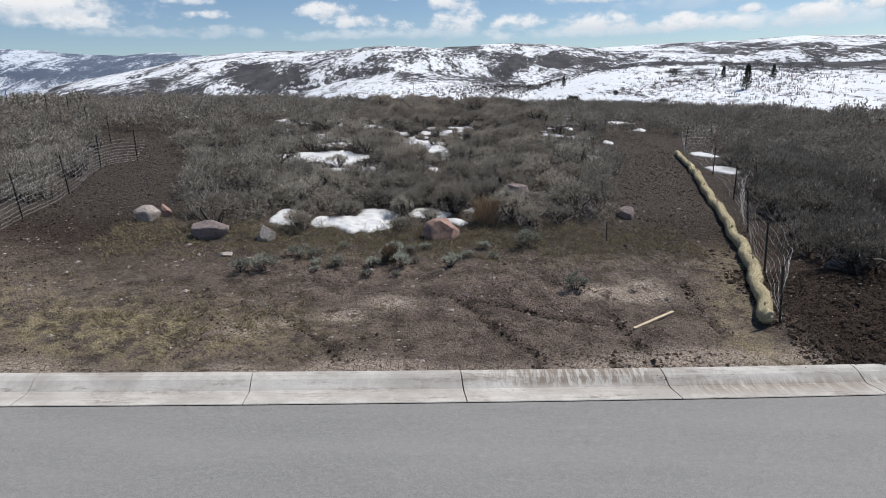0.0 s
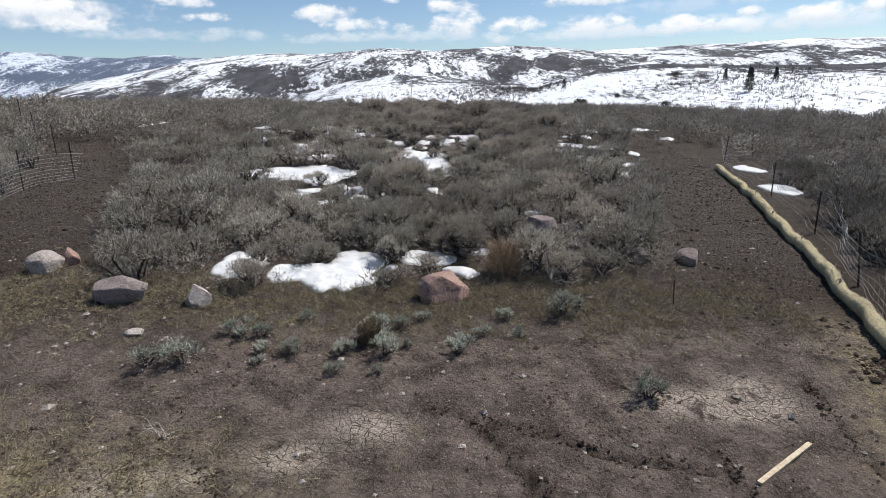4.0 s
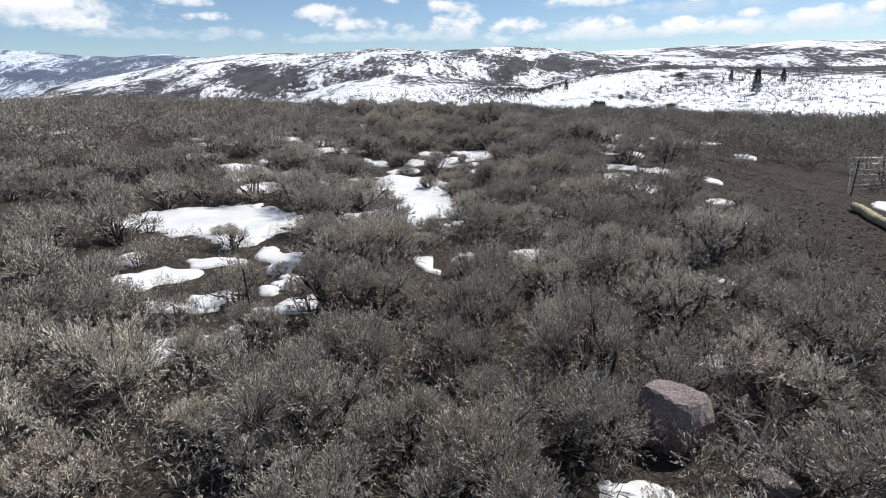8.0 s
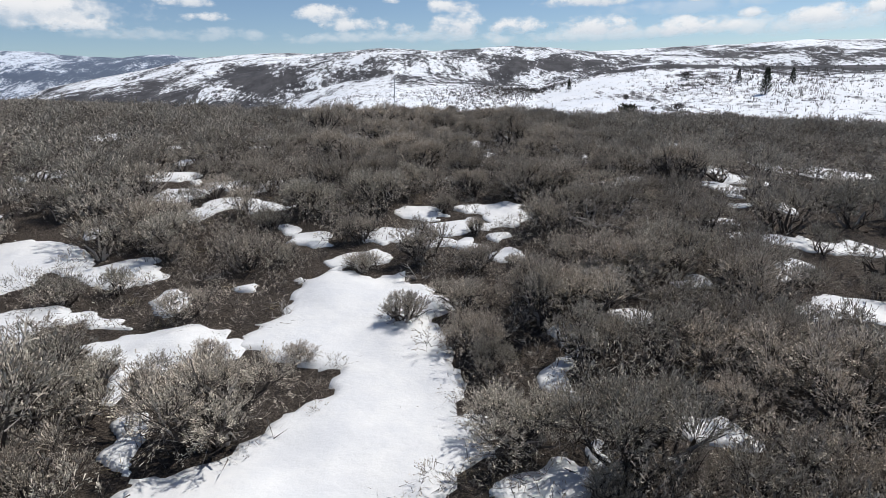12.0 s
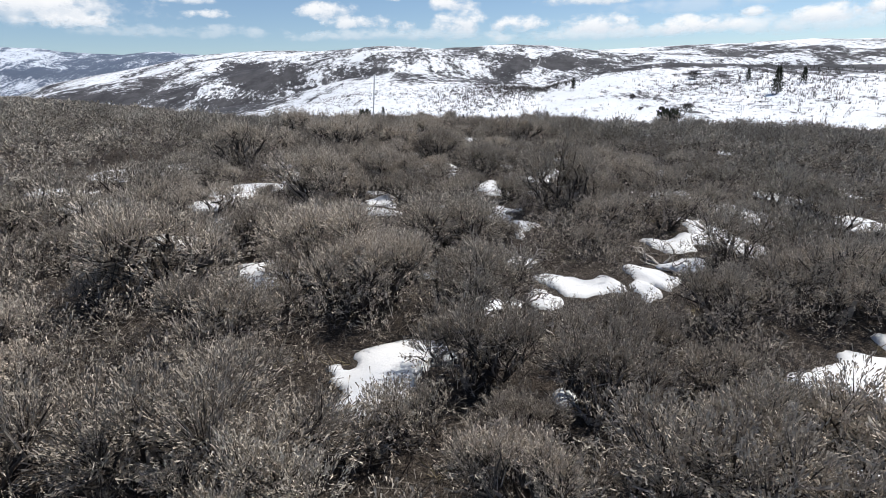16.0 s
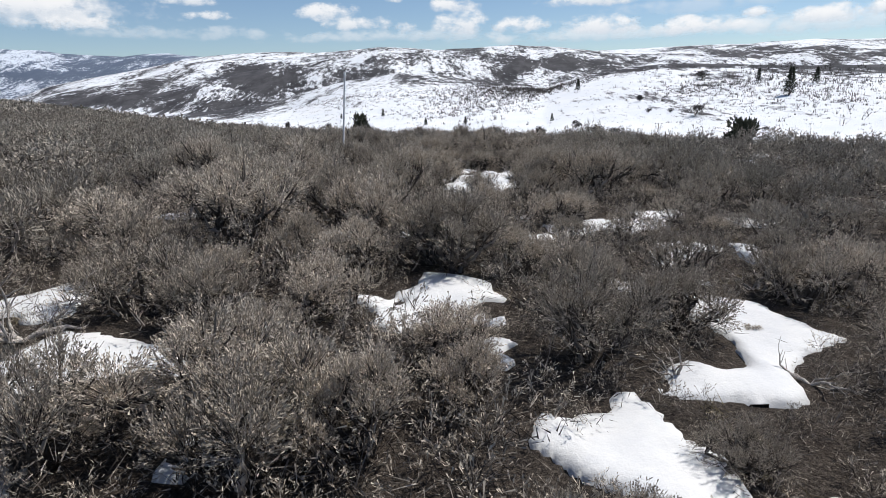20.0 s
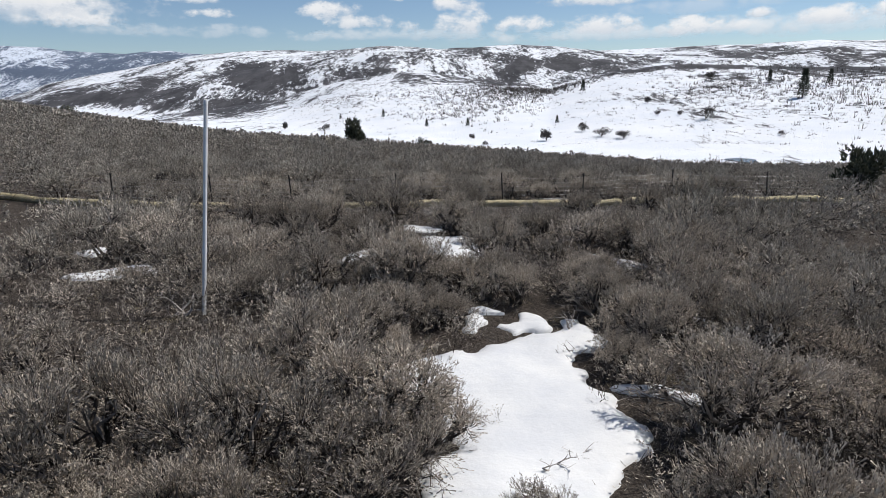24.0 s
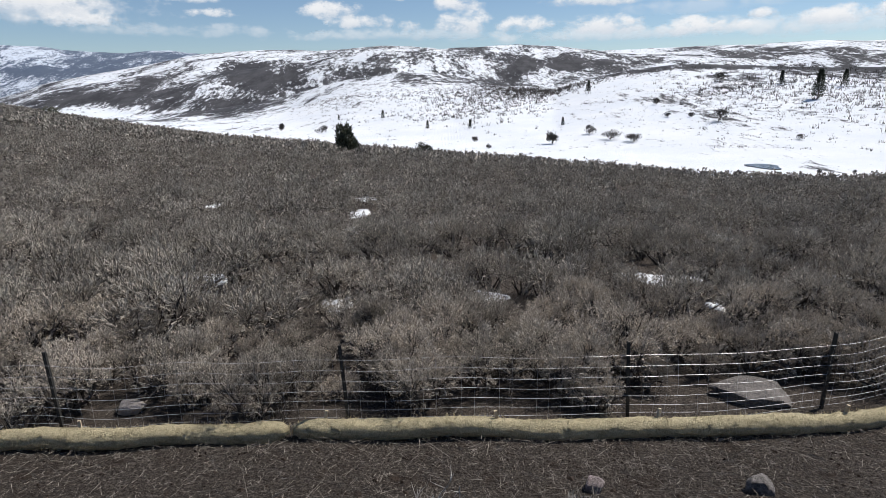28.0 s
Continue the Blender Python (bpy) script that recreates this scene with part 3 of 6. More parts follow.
def kerb():
    """A rolled concrete kerb and gutter in cast lengths of ten feet."""
    top = tagged(new("kerb"), "rolled concrete kerb and gutter, stained with mud", "kerb", kind="structure")
    prof = ((0.0, 0.012), (0.012, 0.02), (0.36, -0.012), (0.42, -0.008), (0.50, 0.035), (0.58, 0.085), (0.66, 0.112), (0.76, 0.118), (0.775, 0.10), (0.775, -0.2))
    for k in range(-14, 15):
        x0, x1 = 0.36 + 3.05 * k + 0.008, 0.36 + 3.05 * (k + 1) - 0.008
        xs = np.linspace(x0, x1, 7)
        rows = []
        for x in xs:
            skew = 0.10
            rows.append([(x - skew * d, kerb_y(x) + d, field(x, kerb_y(x)) + h) for d, h in prof])
        v = np.array(rows).reshape(-1, 3)
        n = len(prof)
        i = (np.arange(6)[:, None] * n + np.arange(n - 1)[None]).ravel()
        f = [tuple(q) for q in np.stack([i, i + n, i + n + 1, i + 1], 1)]
        me = bpy.data.meshes.new("kerb_section")
        me.from_pydata([tuple(p) for p in v], [], f + [tuple(range(n)), tuple(range(6 * n, 7 * n))[::-1]])
        me.materials.append(M_KERB)
        across = np.tile([d for d, h in prof], len(xs))
        at = np.repeat(xs, n)
        wash = smoothstep(0.6, 1.2, at) * (1 - smoothstep(3.2, 3.6, at)) * smoothstep(0.42, 0.5, across) + 0.8 * smoothstep(3.3, 3.8, at) * (1 - smoothstep(6.5, 8, at)) * smoothstep(0.12, 0.3, across) * (1 - smoothstep(0.45, 0.55, across))
        for name, val in (("across", across), ("wash", wash)):
            me.attributes.new(name, "FLOAT", "POINT").data.foreach_set("value", np.asarray(val, np.float32))
        part("kerb_section", me, top)


kerb()

# ---- snow lying in the brush ----
SNOW = []


def ground_z(x, y):
    return float(land(x, y))


def snow_patch(*lobes):
    """One drift of old snow: rounded lobes (x, y, half widths) melted together, domed, with undercut rims."""
    x0 = min(a[0] - 1.7 * a[2] for a in lobes) - 0.3
    x1 = max(a[0] + 1.7 * a[2] for a in lobes) + 0.3
    y0 = min(a[1] - 1.7 * a[3] for a in lobes) - 0.3
    y1 = max(a[1] + 1.7 * a[3] for a in lobes) + 0.3
    step = max(0.045, math.sqrt((x1 - x0) * (y1 - y0) / 5000))
    xs, ys = np.arange(x0, x1, step), np.arange(y0, y1, step)
    X, Y = np.meshgrid(xs, ys)
    f = 0
    warp_x, warp_y = X + 0.14 * wave(X, Y, 11, 3.2) + 0.11 * grain(X, Y, 15, 4.5), Y + 0.14 * wave(X, Y, 12, 3.2) + 0.11 * grain(X, Y, 16, 4.5)
    for cx, cy, rx, ry in lobes:
        size = 0.97
        f = f + np.exp(-0.9 * (((warp_x - cx) / (rx * size + 0.04)) ** 2 + ((warp_y - cy) / (ry * size + 0.04)) ** 2) ** 1.2)
    f = f + 0.09 * grain(X, Y, 13, 5.0) + 0.06 * grain(X, Y, 18, 10.0)
    depth = np.clip((f - 0.30) / 0.8, 0, 1)
    h = 0.008 + 0.055 * depth ** 0.5 + 0.028 * wave(X, Y, 14, 3.0) * depth + 0.004 * wave(X, Y, 17, 8.0) * depth
    Z = land(X, Y) + np.where(f > 0.30, h, np.maximum((f - 0.30) * 2.2, -0.32))
    inside = f > 0.05
    cell = inside[:-1, :-1] & inside[1:, :-1] & inside[:-1, 1:] & inside[1:, 1:]
    todo = set(zip(*[q.tolist() for q in np.nonzero(cell)]))
    while todo:
        # each separate piece is a patch of its own
        piece = edge = {todo.pop()}
        while edge:
            edge = {q for a, b in edge for q in ((a + 1, b), (a - 1, b), (a, b + 1), (a, b - 1)) if q in todo}
            todo -= edge
            piece = piece | edge
        j, i = np.array(sorted(piece)).T
        if len(piece) < 12 or f[j, i].max() < 0.42:
            continue
        use = np.zeros(X.shape, bool)
        for a in (0, 1):
            for b in (0, 1):
                use[j + a, i + b] = True
        idx = -np.ones(X.shape, int)
        idx[use] = np.arange(use.sum())
        faces = np.stack([idx[j, i], idx[j, i + 1], idx[j + 1, i + 1], idx[j + 1, i]], 1)
        me = mesh_from("snow_patch", np.stack([X[use], Y[use], Z[use]], 1), faces, M_SNOW, True)
        wide = max(np.ptp(X[use]), np.ptp(Y[use]))
        label = "broad drift of old melting snow among the sagebrush" if wide > 2.2 else "small remnant of old snow under the sagebrush"
        tagged(new("snow_patch", me), label, "snow", "snow patches in the brush")
    SNOW.extend(lobes)


snow_patch((-2.96, 15.70, 0.37, 0.21), (-2.33, 15.72, 0.33, 0.30), (-1.74, 16.39, 0.45, 0.46), (-1.70, 15.62, 0.30, 0.43), (-2.37, 15.31, 0.19, 0.13))
snow_patch((-1.00, 15.92, 0.08, 0.17))
snow_patch((0.26, 16.02, 0.32, 0.28))
snow_patch((-4.06, 16.12, 0.45, 0.50))
snow_patch((2.19, 16.23, 0.08, 0.09))
snow_patch((-0.36, 16.77, 0.49, 0.40))
snow_patch((1.64, 17.24, 0.23, 0.21))
snow_patch((0.80, 17.30, 0.13, 0.19))
snow_patch((-3.15, 19.62, 0.25, 0.27), (-2.72, 19.78, 0.30, 0.18), (-2.68, 20.25, 0.15, 0.20))
snow_patch((3.30, 19.72, 0.34, 0.09))
snow_patch((2.36, 20.43, 0.10, 0.17))
snow_patch((-2.39, 20.83, 0.26, 0.15), (-2.05, 21.25, 0.20, 0.27))
snow_patch((-3.99, 20.88, 0.24, 0.13), (-3.59, 20.98, 0.25, 0.16), (-3.35, 21.47, 0.32, 0.23))
snow_patch((-2.67, 21.63, 0.10, 0.19))
snow_patch((-4.78, 21.93, 0.30, 0.30), (-4.37, 22.34, 0.36, 0.29))
snow_patch((-2.41, 22.21, 0.18, 0.37))
snow_patch((-1.73, 22.38, 0.19, 0.19))
snow_patch((4.69, 22.48, 0.18, 0.18))
snow_patch((4.37, 22.71, 0.11, 0.10))
snow_patch((1.87, 22.75, 0.15, 0.20))
snow_patch((-1.42, 22.84, 0.13, 0.30))
snow_patch((-5.37, 22.99, 0.25, 0.34))
snow_patch((-3.94, 23.04, 0.39, 0.33))
snow_patch((14.83, 23.14, 0.34, 0.94), (15.49, 22.82, 0.35, 0.79))
snow_patch((0.50, 23.22, 0.19, 0.54))
snow_patch((1.59, 23.82, 0.35, 0.21))
snow_patch((-0.84, 23.89, 0.41, 0.39), (-0.30, 22.92, 0.15, 0.33))
snow_patch((11.08, 24.65, 0.41, 0.72))
snow_patch((2.42, 25.20, 0.15, 0.09))
snow_patch((-6.13, 25.86, 0.73, 0.79), (-4.81, 25.75, 0.98, 1.18), (-3.75, 25.71, 0.75, 0.66), (-3.94, 24.78, 0.45, 0.66), (-3.17, 23.69, 0.26, 0.35), (-2.76, 23.11, 0.27, 0.43))
snow_patch((0.37, 25.89, 0.23, 0.26))
snow_patch((0.88, 26.76, 0.17, 0.28), (1.26, 26.95, 0.09, 0.27))
snow_patch((-4.23, 26.77, 0.10, 0.37), (-3.89, 26.59, 0.15, 0.17))
snow_patch((6.57, 27.05, 0.48, 0.60))
snow_patch((-2.51, 27.16, 0.14, 0.37))
snow_patch((2.37, 27.50, 0.34, 0.20))
snow_patch((15.56, 27.87, 0.36, 1.13))
snow_patch((12.04, 28.46, 0.37, 0.72))
snow_patch((7.32, 28.79, 0.19, 0.27))
snow_patch((-2.82, 28.84, 0.71, 0.32), (-3.04, 28.05, 0.11, 0.32))
snow_patch((-5.15, 28.87, 0.66, 0.47))
snow_patch((1.62, 29.13, 0.20, 0.32), (1.29, 28.34, 0.13, 0.35))
snow_patch((-4.36, 29.31, 0.53, 0.15))
snow_patch((2.44, 29.91, 0.20, 0.27))
snow_patch((5.48, 30.09, 0.76, 0.37))
snow_patch((-1.20, 30.21, 0.69, 0.83), (-1.03, 29.14, 1.12, 0.43), (-0.42, 28.26, 0.59, 0.49), (-0.51, 27.21, 0.90, 0.54), (-1.39, 26.36, 0.98, 0.49), (-0.77, 25.83, 0.61, 0.29), (-0.68, 25.40, 0.24, 0.23), (-0.24, 30.19, 0.44, 0.45), (-1.54, 30.81, 0.20, 0.22), (-1.00, 30.74, 0.31, 0.13), (-0.62, 30.92, 0.16, 0.28), (-0.35, 30.73, 0.16, 0.09))
snow_patch((-2.66, 30.66, 0.16, 0.09))
snow_patch((16.13, 30.67, 0.48, 0.79))
snow_patch((3.67, 31.08, 0.16, 0.17))
snow_patch((-1.53, 31.21, 0.08, 0.09))
snow_patch((5.00, 31.40, 0.13, 0.22))
snow_patch((-6.29, 31.50, 0.92, 0.54), (-6.00, 30.38, 0.44, 0.54), (-4.53, 31.05, 0.57, 0.34), (-3.39, 30.01, 0.25, 0.31))
snow_patch((-1.54, 31.51, 0.20, 0.18), (-1.32, 31.67, 0.17, 0.11), (-1.02, 31.82, 0.21, 0.17))
snow_patch((8.33, 31.55, 0.22, 0.32))
snow_patch((5.47, 31.60, 0.21, 0.16))
snow_patch((1.09, 31.93, 0.25, 0.17))
snow_patch((-2.08, 32.15, 0.28, 0.17), (-2.10, 32.49, 0.24, 0.11))
snow_patch((0.56, 32.30, 0.23, 0.29))
snow_patch((-0.86, 32.42, 0.30, 0.18), (-0.00, 32.41, 0.28, 0.26), (-0.41, 32.65, 0.17, 0.11))
snow_patch((-5.65, 32.51, 0.13, 0.16))
snow_patch((-2.61, 32.77, 0.26, 0.18))
snow_patch((1.09, 32.79, 0.13, 0.13))
snow_patch((5.80, 32.80, 0.65, 0.41), (6.99, 32.64, 0.54, 0.30))
snow_patch((-8.19, 32.85, 0.36, 0.30))
snow_patch((-0.02, 32.94, 0.36, 0.21), (0.40, 33.14, 0.43, 0.22), (1.27, 33.86, 0.44, 0.46), (1.50, 34.35, 0.20, 0.23), (0.55, 33.98, 0.16, 0.18))
snow_patch((-4.46, 33.53, 0.28, 0.25), (-4.06, 34.00, 0.36, 0.44), (-3.16, 33.84, 0.46, 0.23))
snow_patch((5.16, 33.70, 0.31, 0.13))
snow_patch((-0.36, 33.83, 0.33, 0.36))
snow_patch((-5.41, 34.70, 0.17, 0.32), (-5.24, 34.80, 0.51, 0.55))
snow_patch((-8.54, 34.82, 0.23, 0.29))
snow_patch((10.93, 34.90, 0.19, 0.76))
snow_patch((7.00, 34.92, 0.21, 0.57))
snow_patch((6.11, 35.02, 0.32, 0.18))
snow_patch((-7.64, 35.12, 0.27, 0.35))
snow_patch((2.95, 35.29, 0.19, 0.38))
snow_patch((4.05, 35.59, 0.10, 0.22))
snow_patch((-4.60, 35.79, 0.40, 0.51))
snow_patch((-3.74, 35.87, 0.12, 0.60))
snow_patch((-5.33, 36.10, 0.11, 0.15))
snow_patch((-9.03, 36.28, 0.46, 0.42))
snow_patch((1.06, 36.39, 0.06, 0.09))
snow_patch((-6.04, 36.59, 0.54, 0.46))
snow_patch((-0.30, 36.79, 0.21, 0.20), (0.08, 37.05, 0.23, 0.19), (-0.33, 36.51, 0.23, 0.09), (-0.29, 36.33, 0.15, 0.15))
snow_patch((3.79, 36.96, 0.47, 0.30), (4.73, 37.47, 0.37, 0.32))
snow_patch((-15.04, 37.28, 0.22, 1.49))
snow_patch((2.01, 37.51, 0.15, 0.15))
snow_patch((0.88, 37.70, 0.07, 0.12))
snow_patch((0.80, 38.26, 0.15, 0.15))
snow_patch((1.21, 38.51, 0.17, 0.12))
snow_patch((-6.81, 38.87, 0.17, 0.48))
snow_patch((1.79, 39.02, 0.29, 0.42), (2.14, 39.04, 0.09, 0.19))
snow_patch((0.02, 39.19, 0.06, 0.11))
snow_patch((-1.86, 39.34, 0.37, 0.39), (-1.58, 38.86, 0.19, 0.27))
snow_patch((7.72, 39.37, 0.27, 0.66), (7.59, 37.91, 0.53, 0.61), (6.66, 36.62, 0.27, 0.67))
snow_patch((2.92, 39.47, 0.26, 0.35), (2.48, 38.88, 0.09, 0.22))
snow_patch((-3.54, 39.80, 0.07, 0.09))
snow_patch((1.26, 39.92, 0.13, 0.16))
snow_patch((3.43, 39.98, 0.24, 0.18))
snow_patch((10.73, 40.05, 1.22, 1.60))
snow_patch((-3.41, 40.51, 0.25, 0.30))
snow_patch((3.57, 40.92, 0.28, 0.36), (4.08, 41.24, 0.14, 0.27), (4.65, 41.60, 0.37, 0.94), (5.79, 43.23, 0.34, 0.85), (7.43, 45.11, 0.35, 0.54))
snow_patch((7.72, 41.13, 0.40, 0.81))
snow_patch((1.50, 41.15, 0.12, 0.18))
snow_patch((6.17, 41.18, 0.13, 0.52), (6.07, 41.12, 0.15, 0.31))
snow_patch((-3.13, 41.33, 0.26, 0.59))
snow_patch((1.44, 41.74, 0.08, 0.16), (1.46, 41.59, 0.10, 0.10))
snow_patch((0.87, 42.03, 0.12, 0.09), (1.12, 42.15, 0.16, 0.10))
snow_patch((-8.71, 42.05, 0.22, 0.36))
snow_patch((-5.84, 42.39, 0.23, 0.55))
snow_patch((-1.06, 42.49, 0.21, 0.19), (-0.73, 42.56, 0.15, 0.09))
snow_patch((7.48, 42.53, 0.31, 0.57))
snow_patch((-0.22, 42.70, 0.13, 0.09), (0.01, 42.85, 0.15, 0.16))
snow_patch((1.56, 42.85, 0.06, 0.09))
snow_patch((1.16, 43.17, 0.20, 0.32), (1.25, 42.79, 0.14, 0.35))
snow_patch((-0.95, 43.47, 0.19, 0.28), (-0.83, 43.81, 0.18, 0.25))
snow_patch((-3.80, 43.51, 0.37, 0.97), (-3.93, 44.19, 0.44, 0.43), (-3.50, 44.38, 0.41, 0.23), (-2.90, 44.81, 0.49, 0.19), (-2.43, 44.54, 0.18, 0.29), (-3.77, 43.54, 0.11, 0.26))
snow_patch((-7.02, 43.63, 0.40, 0.53))
snow_patch((4.00, 43.91, 0.17, 0.21))
snow_patch((-1.19, 44.54, 0.13, 0.19))
snow_patch((2.14, 44.82, 0.09, 0.09))
snow_patch((5.23, 44.83, 0.35, 0.54))
snow_patch((4.38, 44.85, 0.46, 0.14))
snow_patch((-11.92, 44.89, 0.66, 1.00))
snow_patch((-1.57, 45.15, 0.12, 0.13))
snow_patch((0.83, 45.39, 0.34, 0.21), (1.37, 45.20, 0.27, 0.68), (2.20, 46.17, 0.42, 0.29), (3.12, 47.59, 0.42, 0.62), (2.63, 46.69, 0.18, 0.45), (2.71, 47.81, 0.12, 0.28))
snow_patch((-7.16, 45.77, 0.45, 0.66), (-6.18, 46.31, 0.69, 0.95), (-5.96, 46.83, 0.27, 0.56))
snow_patch((-3.14, 45.99, 0.22, 0.84), (-2.65, 46.42, 0.46, 0.36))
snow_patch((9.08, 45.99, 0.39, 0.68))
snow_patch((0.58, 46.71, 0.12, 0.13))
snow_patch((0.51, 47.32, 0.08, 0.09))
snow_patch((-3.93, 47.65, 0.30, 0.34))
snow_patch((-1.37, 47.65, 0.07, 0.09))
snow_patch((-0.67, 47.69, 0.06, 0.09))
snow_patch((6.07, 47.99, 0.43, 0.47))
snow_patch((-0.21, 47.99, 0.25, 0.20), (0.14, 48.38, 0.31, 0.17), (0.23, 48.07, 0.19, 0.24), (-0.27, 47.63, 0.34, 0.23), (-0.37, 47.30, 0.18, 0.15), (0.15, 47.43, 0.15, 0.15), (0.29, 47.28, 0.06, 0.09))
snow_patch((2.00, 48.49, 0.21, 0.21))
snow_patch((3.00, 48.94, 0.09, 0.10))
snow_patch((4.25, 50.05, 0.15, 0.29), (4.19, 49.84, 0.09, 0.33))
snow_patch((-1.72, 50.19, 0.21, 0.15))
snow_patch((3.33, 50.21, 0.46, 0.26), (3.00, 49.78, 0.21, 0.18))
snow_patch((1.40, 50.52, 0.28, 0.34), (2.00, 51.28, 0.34, 0.27))
snow_patch((-0.72, 50.63, 0.17, 0.21))
snow_patch((-4.38, 51.49, 0.24, 0.38))
snow_patch((-2.74, 51.68, 0.13, 0.13))
snow_patch((2.48, 51.86, 0.27, 0.23), (2.64, 51.48, 0.31, 0.42), (3.68, 52.52, 0.32, 0.34), (4.09, 52.94, 0.18, 0.35), (3.26, 51.92, 0.31, 0.31), (2.95, 51.33, 0.19, 0.29))
snow_patch((0.08, 51.88, 0.11, 0.11))
snow_patch((-3.42, 51.91, 0.11, 0.23))
snow_patch((1.48, 52.22, 0.09, 0.11))
snow_patch((5.14, 52.23, 0.33, 0.36))
snow_patch((0.49, 52.65, 0.39, 0.22), (0.48, 52.34, 0.33, 0.20))
snow_patch((-3.68, 52.67, 0.28, 0.22), (-3.34, 53.15, 0.33, 0.12))
snow_patch((-3.86, 53.68, 0.37, 0.51), (-3.92, 54.42, 0.15, 0.29), (-3.41, 53.62, 0.48, 0.25))
snow_patch((2.34, 53.97, 0.10, 0.19))
snow_patch((10.58, 54.27, 0.19, 0.64))
snow_patch((2.61, 54.72, 0.20, 0.26))
snow_patch((-5.30, 55.78, 0.17, 0.32))
snow_patch((-1.60, 56.54, 0.06, 0.09))
snow_patch((2.20, 56.80, 0.33, 0.09))
snow_patch((0.61, 56.86, 0.61, 0.81), (0.51, 55.30, 0.38, 0.54), (0.27, 54.17, 0.24, 0.82), (1.16, 56.21, 0.54, 0.86), (1.28, 55.15, 0.19, 0.41), (-0.02, 57.06, 0.21, 0.24), (0.60, 56.98, 0.45, 0.34), (1.06, 57.53, 0.38, 0.27), (1.59, 57.96, 0.36, 0.25), (1.79, 58.53, 0.17, 0.21), (1.28, 57.04, 0.26, 0.39), (0.05, 56.75, 0.14, 0.14))
snow_patch((-5.68, 57.69, 0.12, 0.17))
snow_patch((1.10, 58.36, 0.21, 0.20), (1.21, 58.77, 0.12, 0.20))
snow_patch((6.72, 58.49, 0.51, 0.41))
snow_patch((0.60, 58.50, 0.11, 0.17))
snow_patch((3.31, 58.68, 0.08, 0.18))
snow_patch((-1.27, 58.71, 0.13, 0.21))
snow_patch((0.63, 58.85, 0.12, 0.09))
snow_patch((2.54, 59.77, 0.09, 0.09))
snow_patch((-5.04, 59.97, 0.20, 0.26), (-4.76, 60.28, 0.37, 0.31))
snow_patch((3.02, 61.41, 0.36, 0.38), (2.80, 61.81, 0.11, 0.15))
snow_patch((-6.18, 61.58, 0.16, 0.26))
snow_patch((-1.19, 61.67, 0.56, 0.32), (-0.33, 62.48, 0.47, 0.35), (0.18, 62.84, 0.53, 0.38), (0.45, 62.03, 0.40, 0.49), (0.26, 61.20, 0.12, 0.59), (0.79, 61.78, 0.13, 0.18))
snow_patch((2.27, 62.23, 0.09, 0.14))
snow_patch((4.04, 62.52, 0.13, 0.09))
snow_patch((-5.94, 62.98, 0.13, 0.19))
snow_patch((10.49, 63.12, 0.16, 0.41))
snow_patch((-0.53, 63.83, 0.23, 0.21), (-0.55, 64.07, 0.21, 0.18), (-0.33, 64.07, 0.10, 0.09))
snow_patch((3.00, 64.17, 0.12, 0.09), (3.27, 64.24, 0.13, 0.10))
snow_patch((3.55, 64.23, 0.12, 0.25))
snow_patch((0.06, 64.32, 0.06, 0.09))
snow_patch((12.76, 65.69, 0.41, 0.90))
snow_patch((2.20, 70.32, 0.28, 0.18))
snow_patch((-0.88, 70.77, 0.09, 0.12))
snow_patch((0.66, 70.83, 0.16, 0.15))
snow_patch((4.44, 71.85, 0.09, 0.25))
snow_patch((-2.04, 71.96, 0.30, 0.29))
snow_patch((-0.23, 72.07, 0.15, 0.17))
snow_patch((0.40, 72.41, 0.25, 0.32))
snow_patch((-5.07, 73.14, 0.49, 0.44))
snow_patch((-6.33, 73.59, 0.16, 0.30))
snow_patch((4.20, 74.13, 0.74, 0.45))
snow_patch((8.50, 74.92, 0.17, 0.21))
snow_patch((-2.81, 79.29, 0.22, 0.68))
snow_patch((8.16, 80.65, 0.21, 0.79))
snow_patch((-0.72, 81.12, 0.15, 0.89))
snow_patch((-3.40, 83.50, 0.28, 1.31))
snow_patch((-8.99, 84.51, 0.31, 1.15))
snow_patch((-4.18, 90.25, 0.33, 1.60))
snow_patch((-9.94, 94.40, 0.18, 1.48))

# ---- brush ----
def unit(v):
    return v / (np.linalg.norm(v, axis=-1, keepdims=True) + 1e-9)


def blades(base, way, length, width, rng):
    """Narrow triangles from base along way."""
    side = unit(np.cross(way, rng.normal(size=way.shape)))
    v = np.stack([base - side * width[:, None], base + side * width[:, None], base + way * length[:, None]], 1).reshape(-1, 3)
    return v, np.arange(len(v)).reshape(-1, 3)


def leaflets(base, way, length, width, rng):
    """Wedge-shaped leaves: narrow at the base, broad at the tip."""
    side = unit(np.cross(way, rng.normal(size=way.shape)))
    tip = base + way * length[:, None]
    v = np.stack([base, tip + side * width[:, None], tip - side * width[:, None]], 1).reshape(-1, 3)
    return v, np.arange(len(v)).reshape(-1, 3)


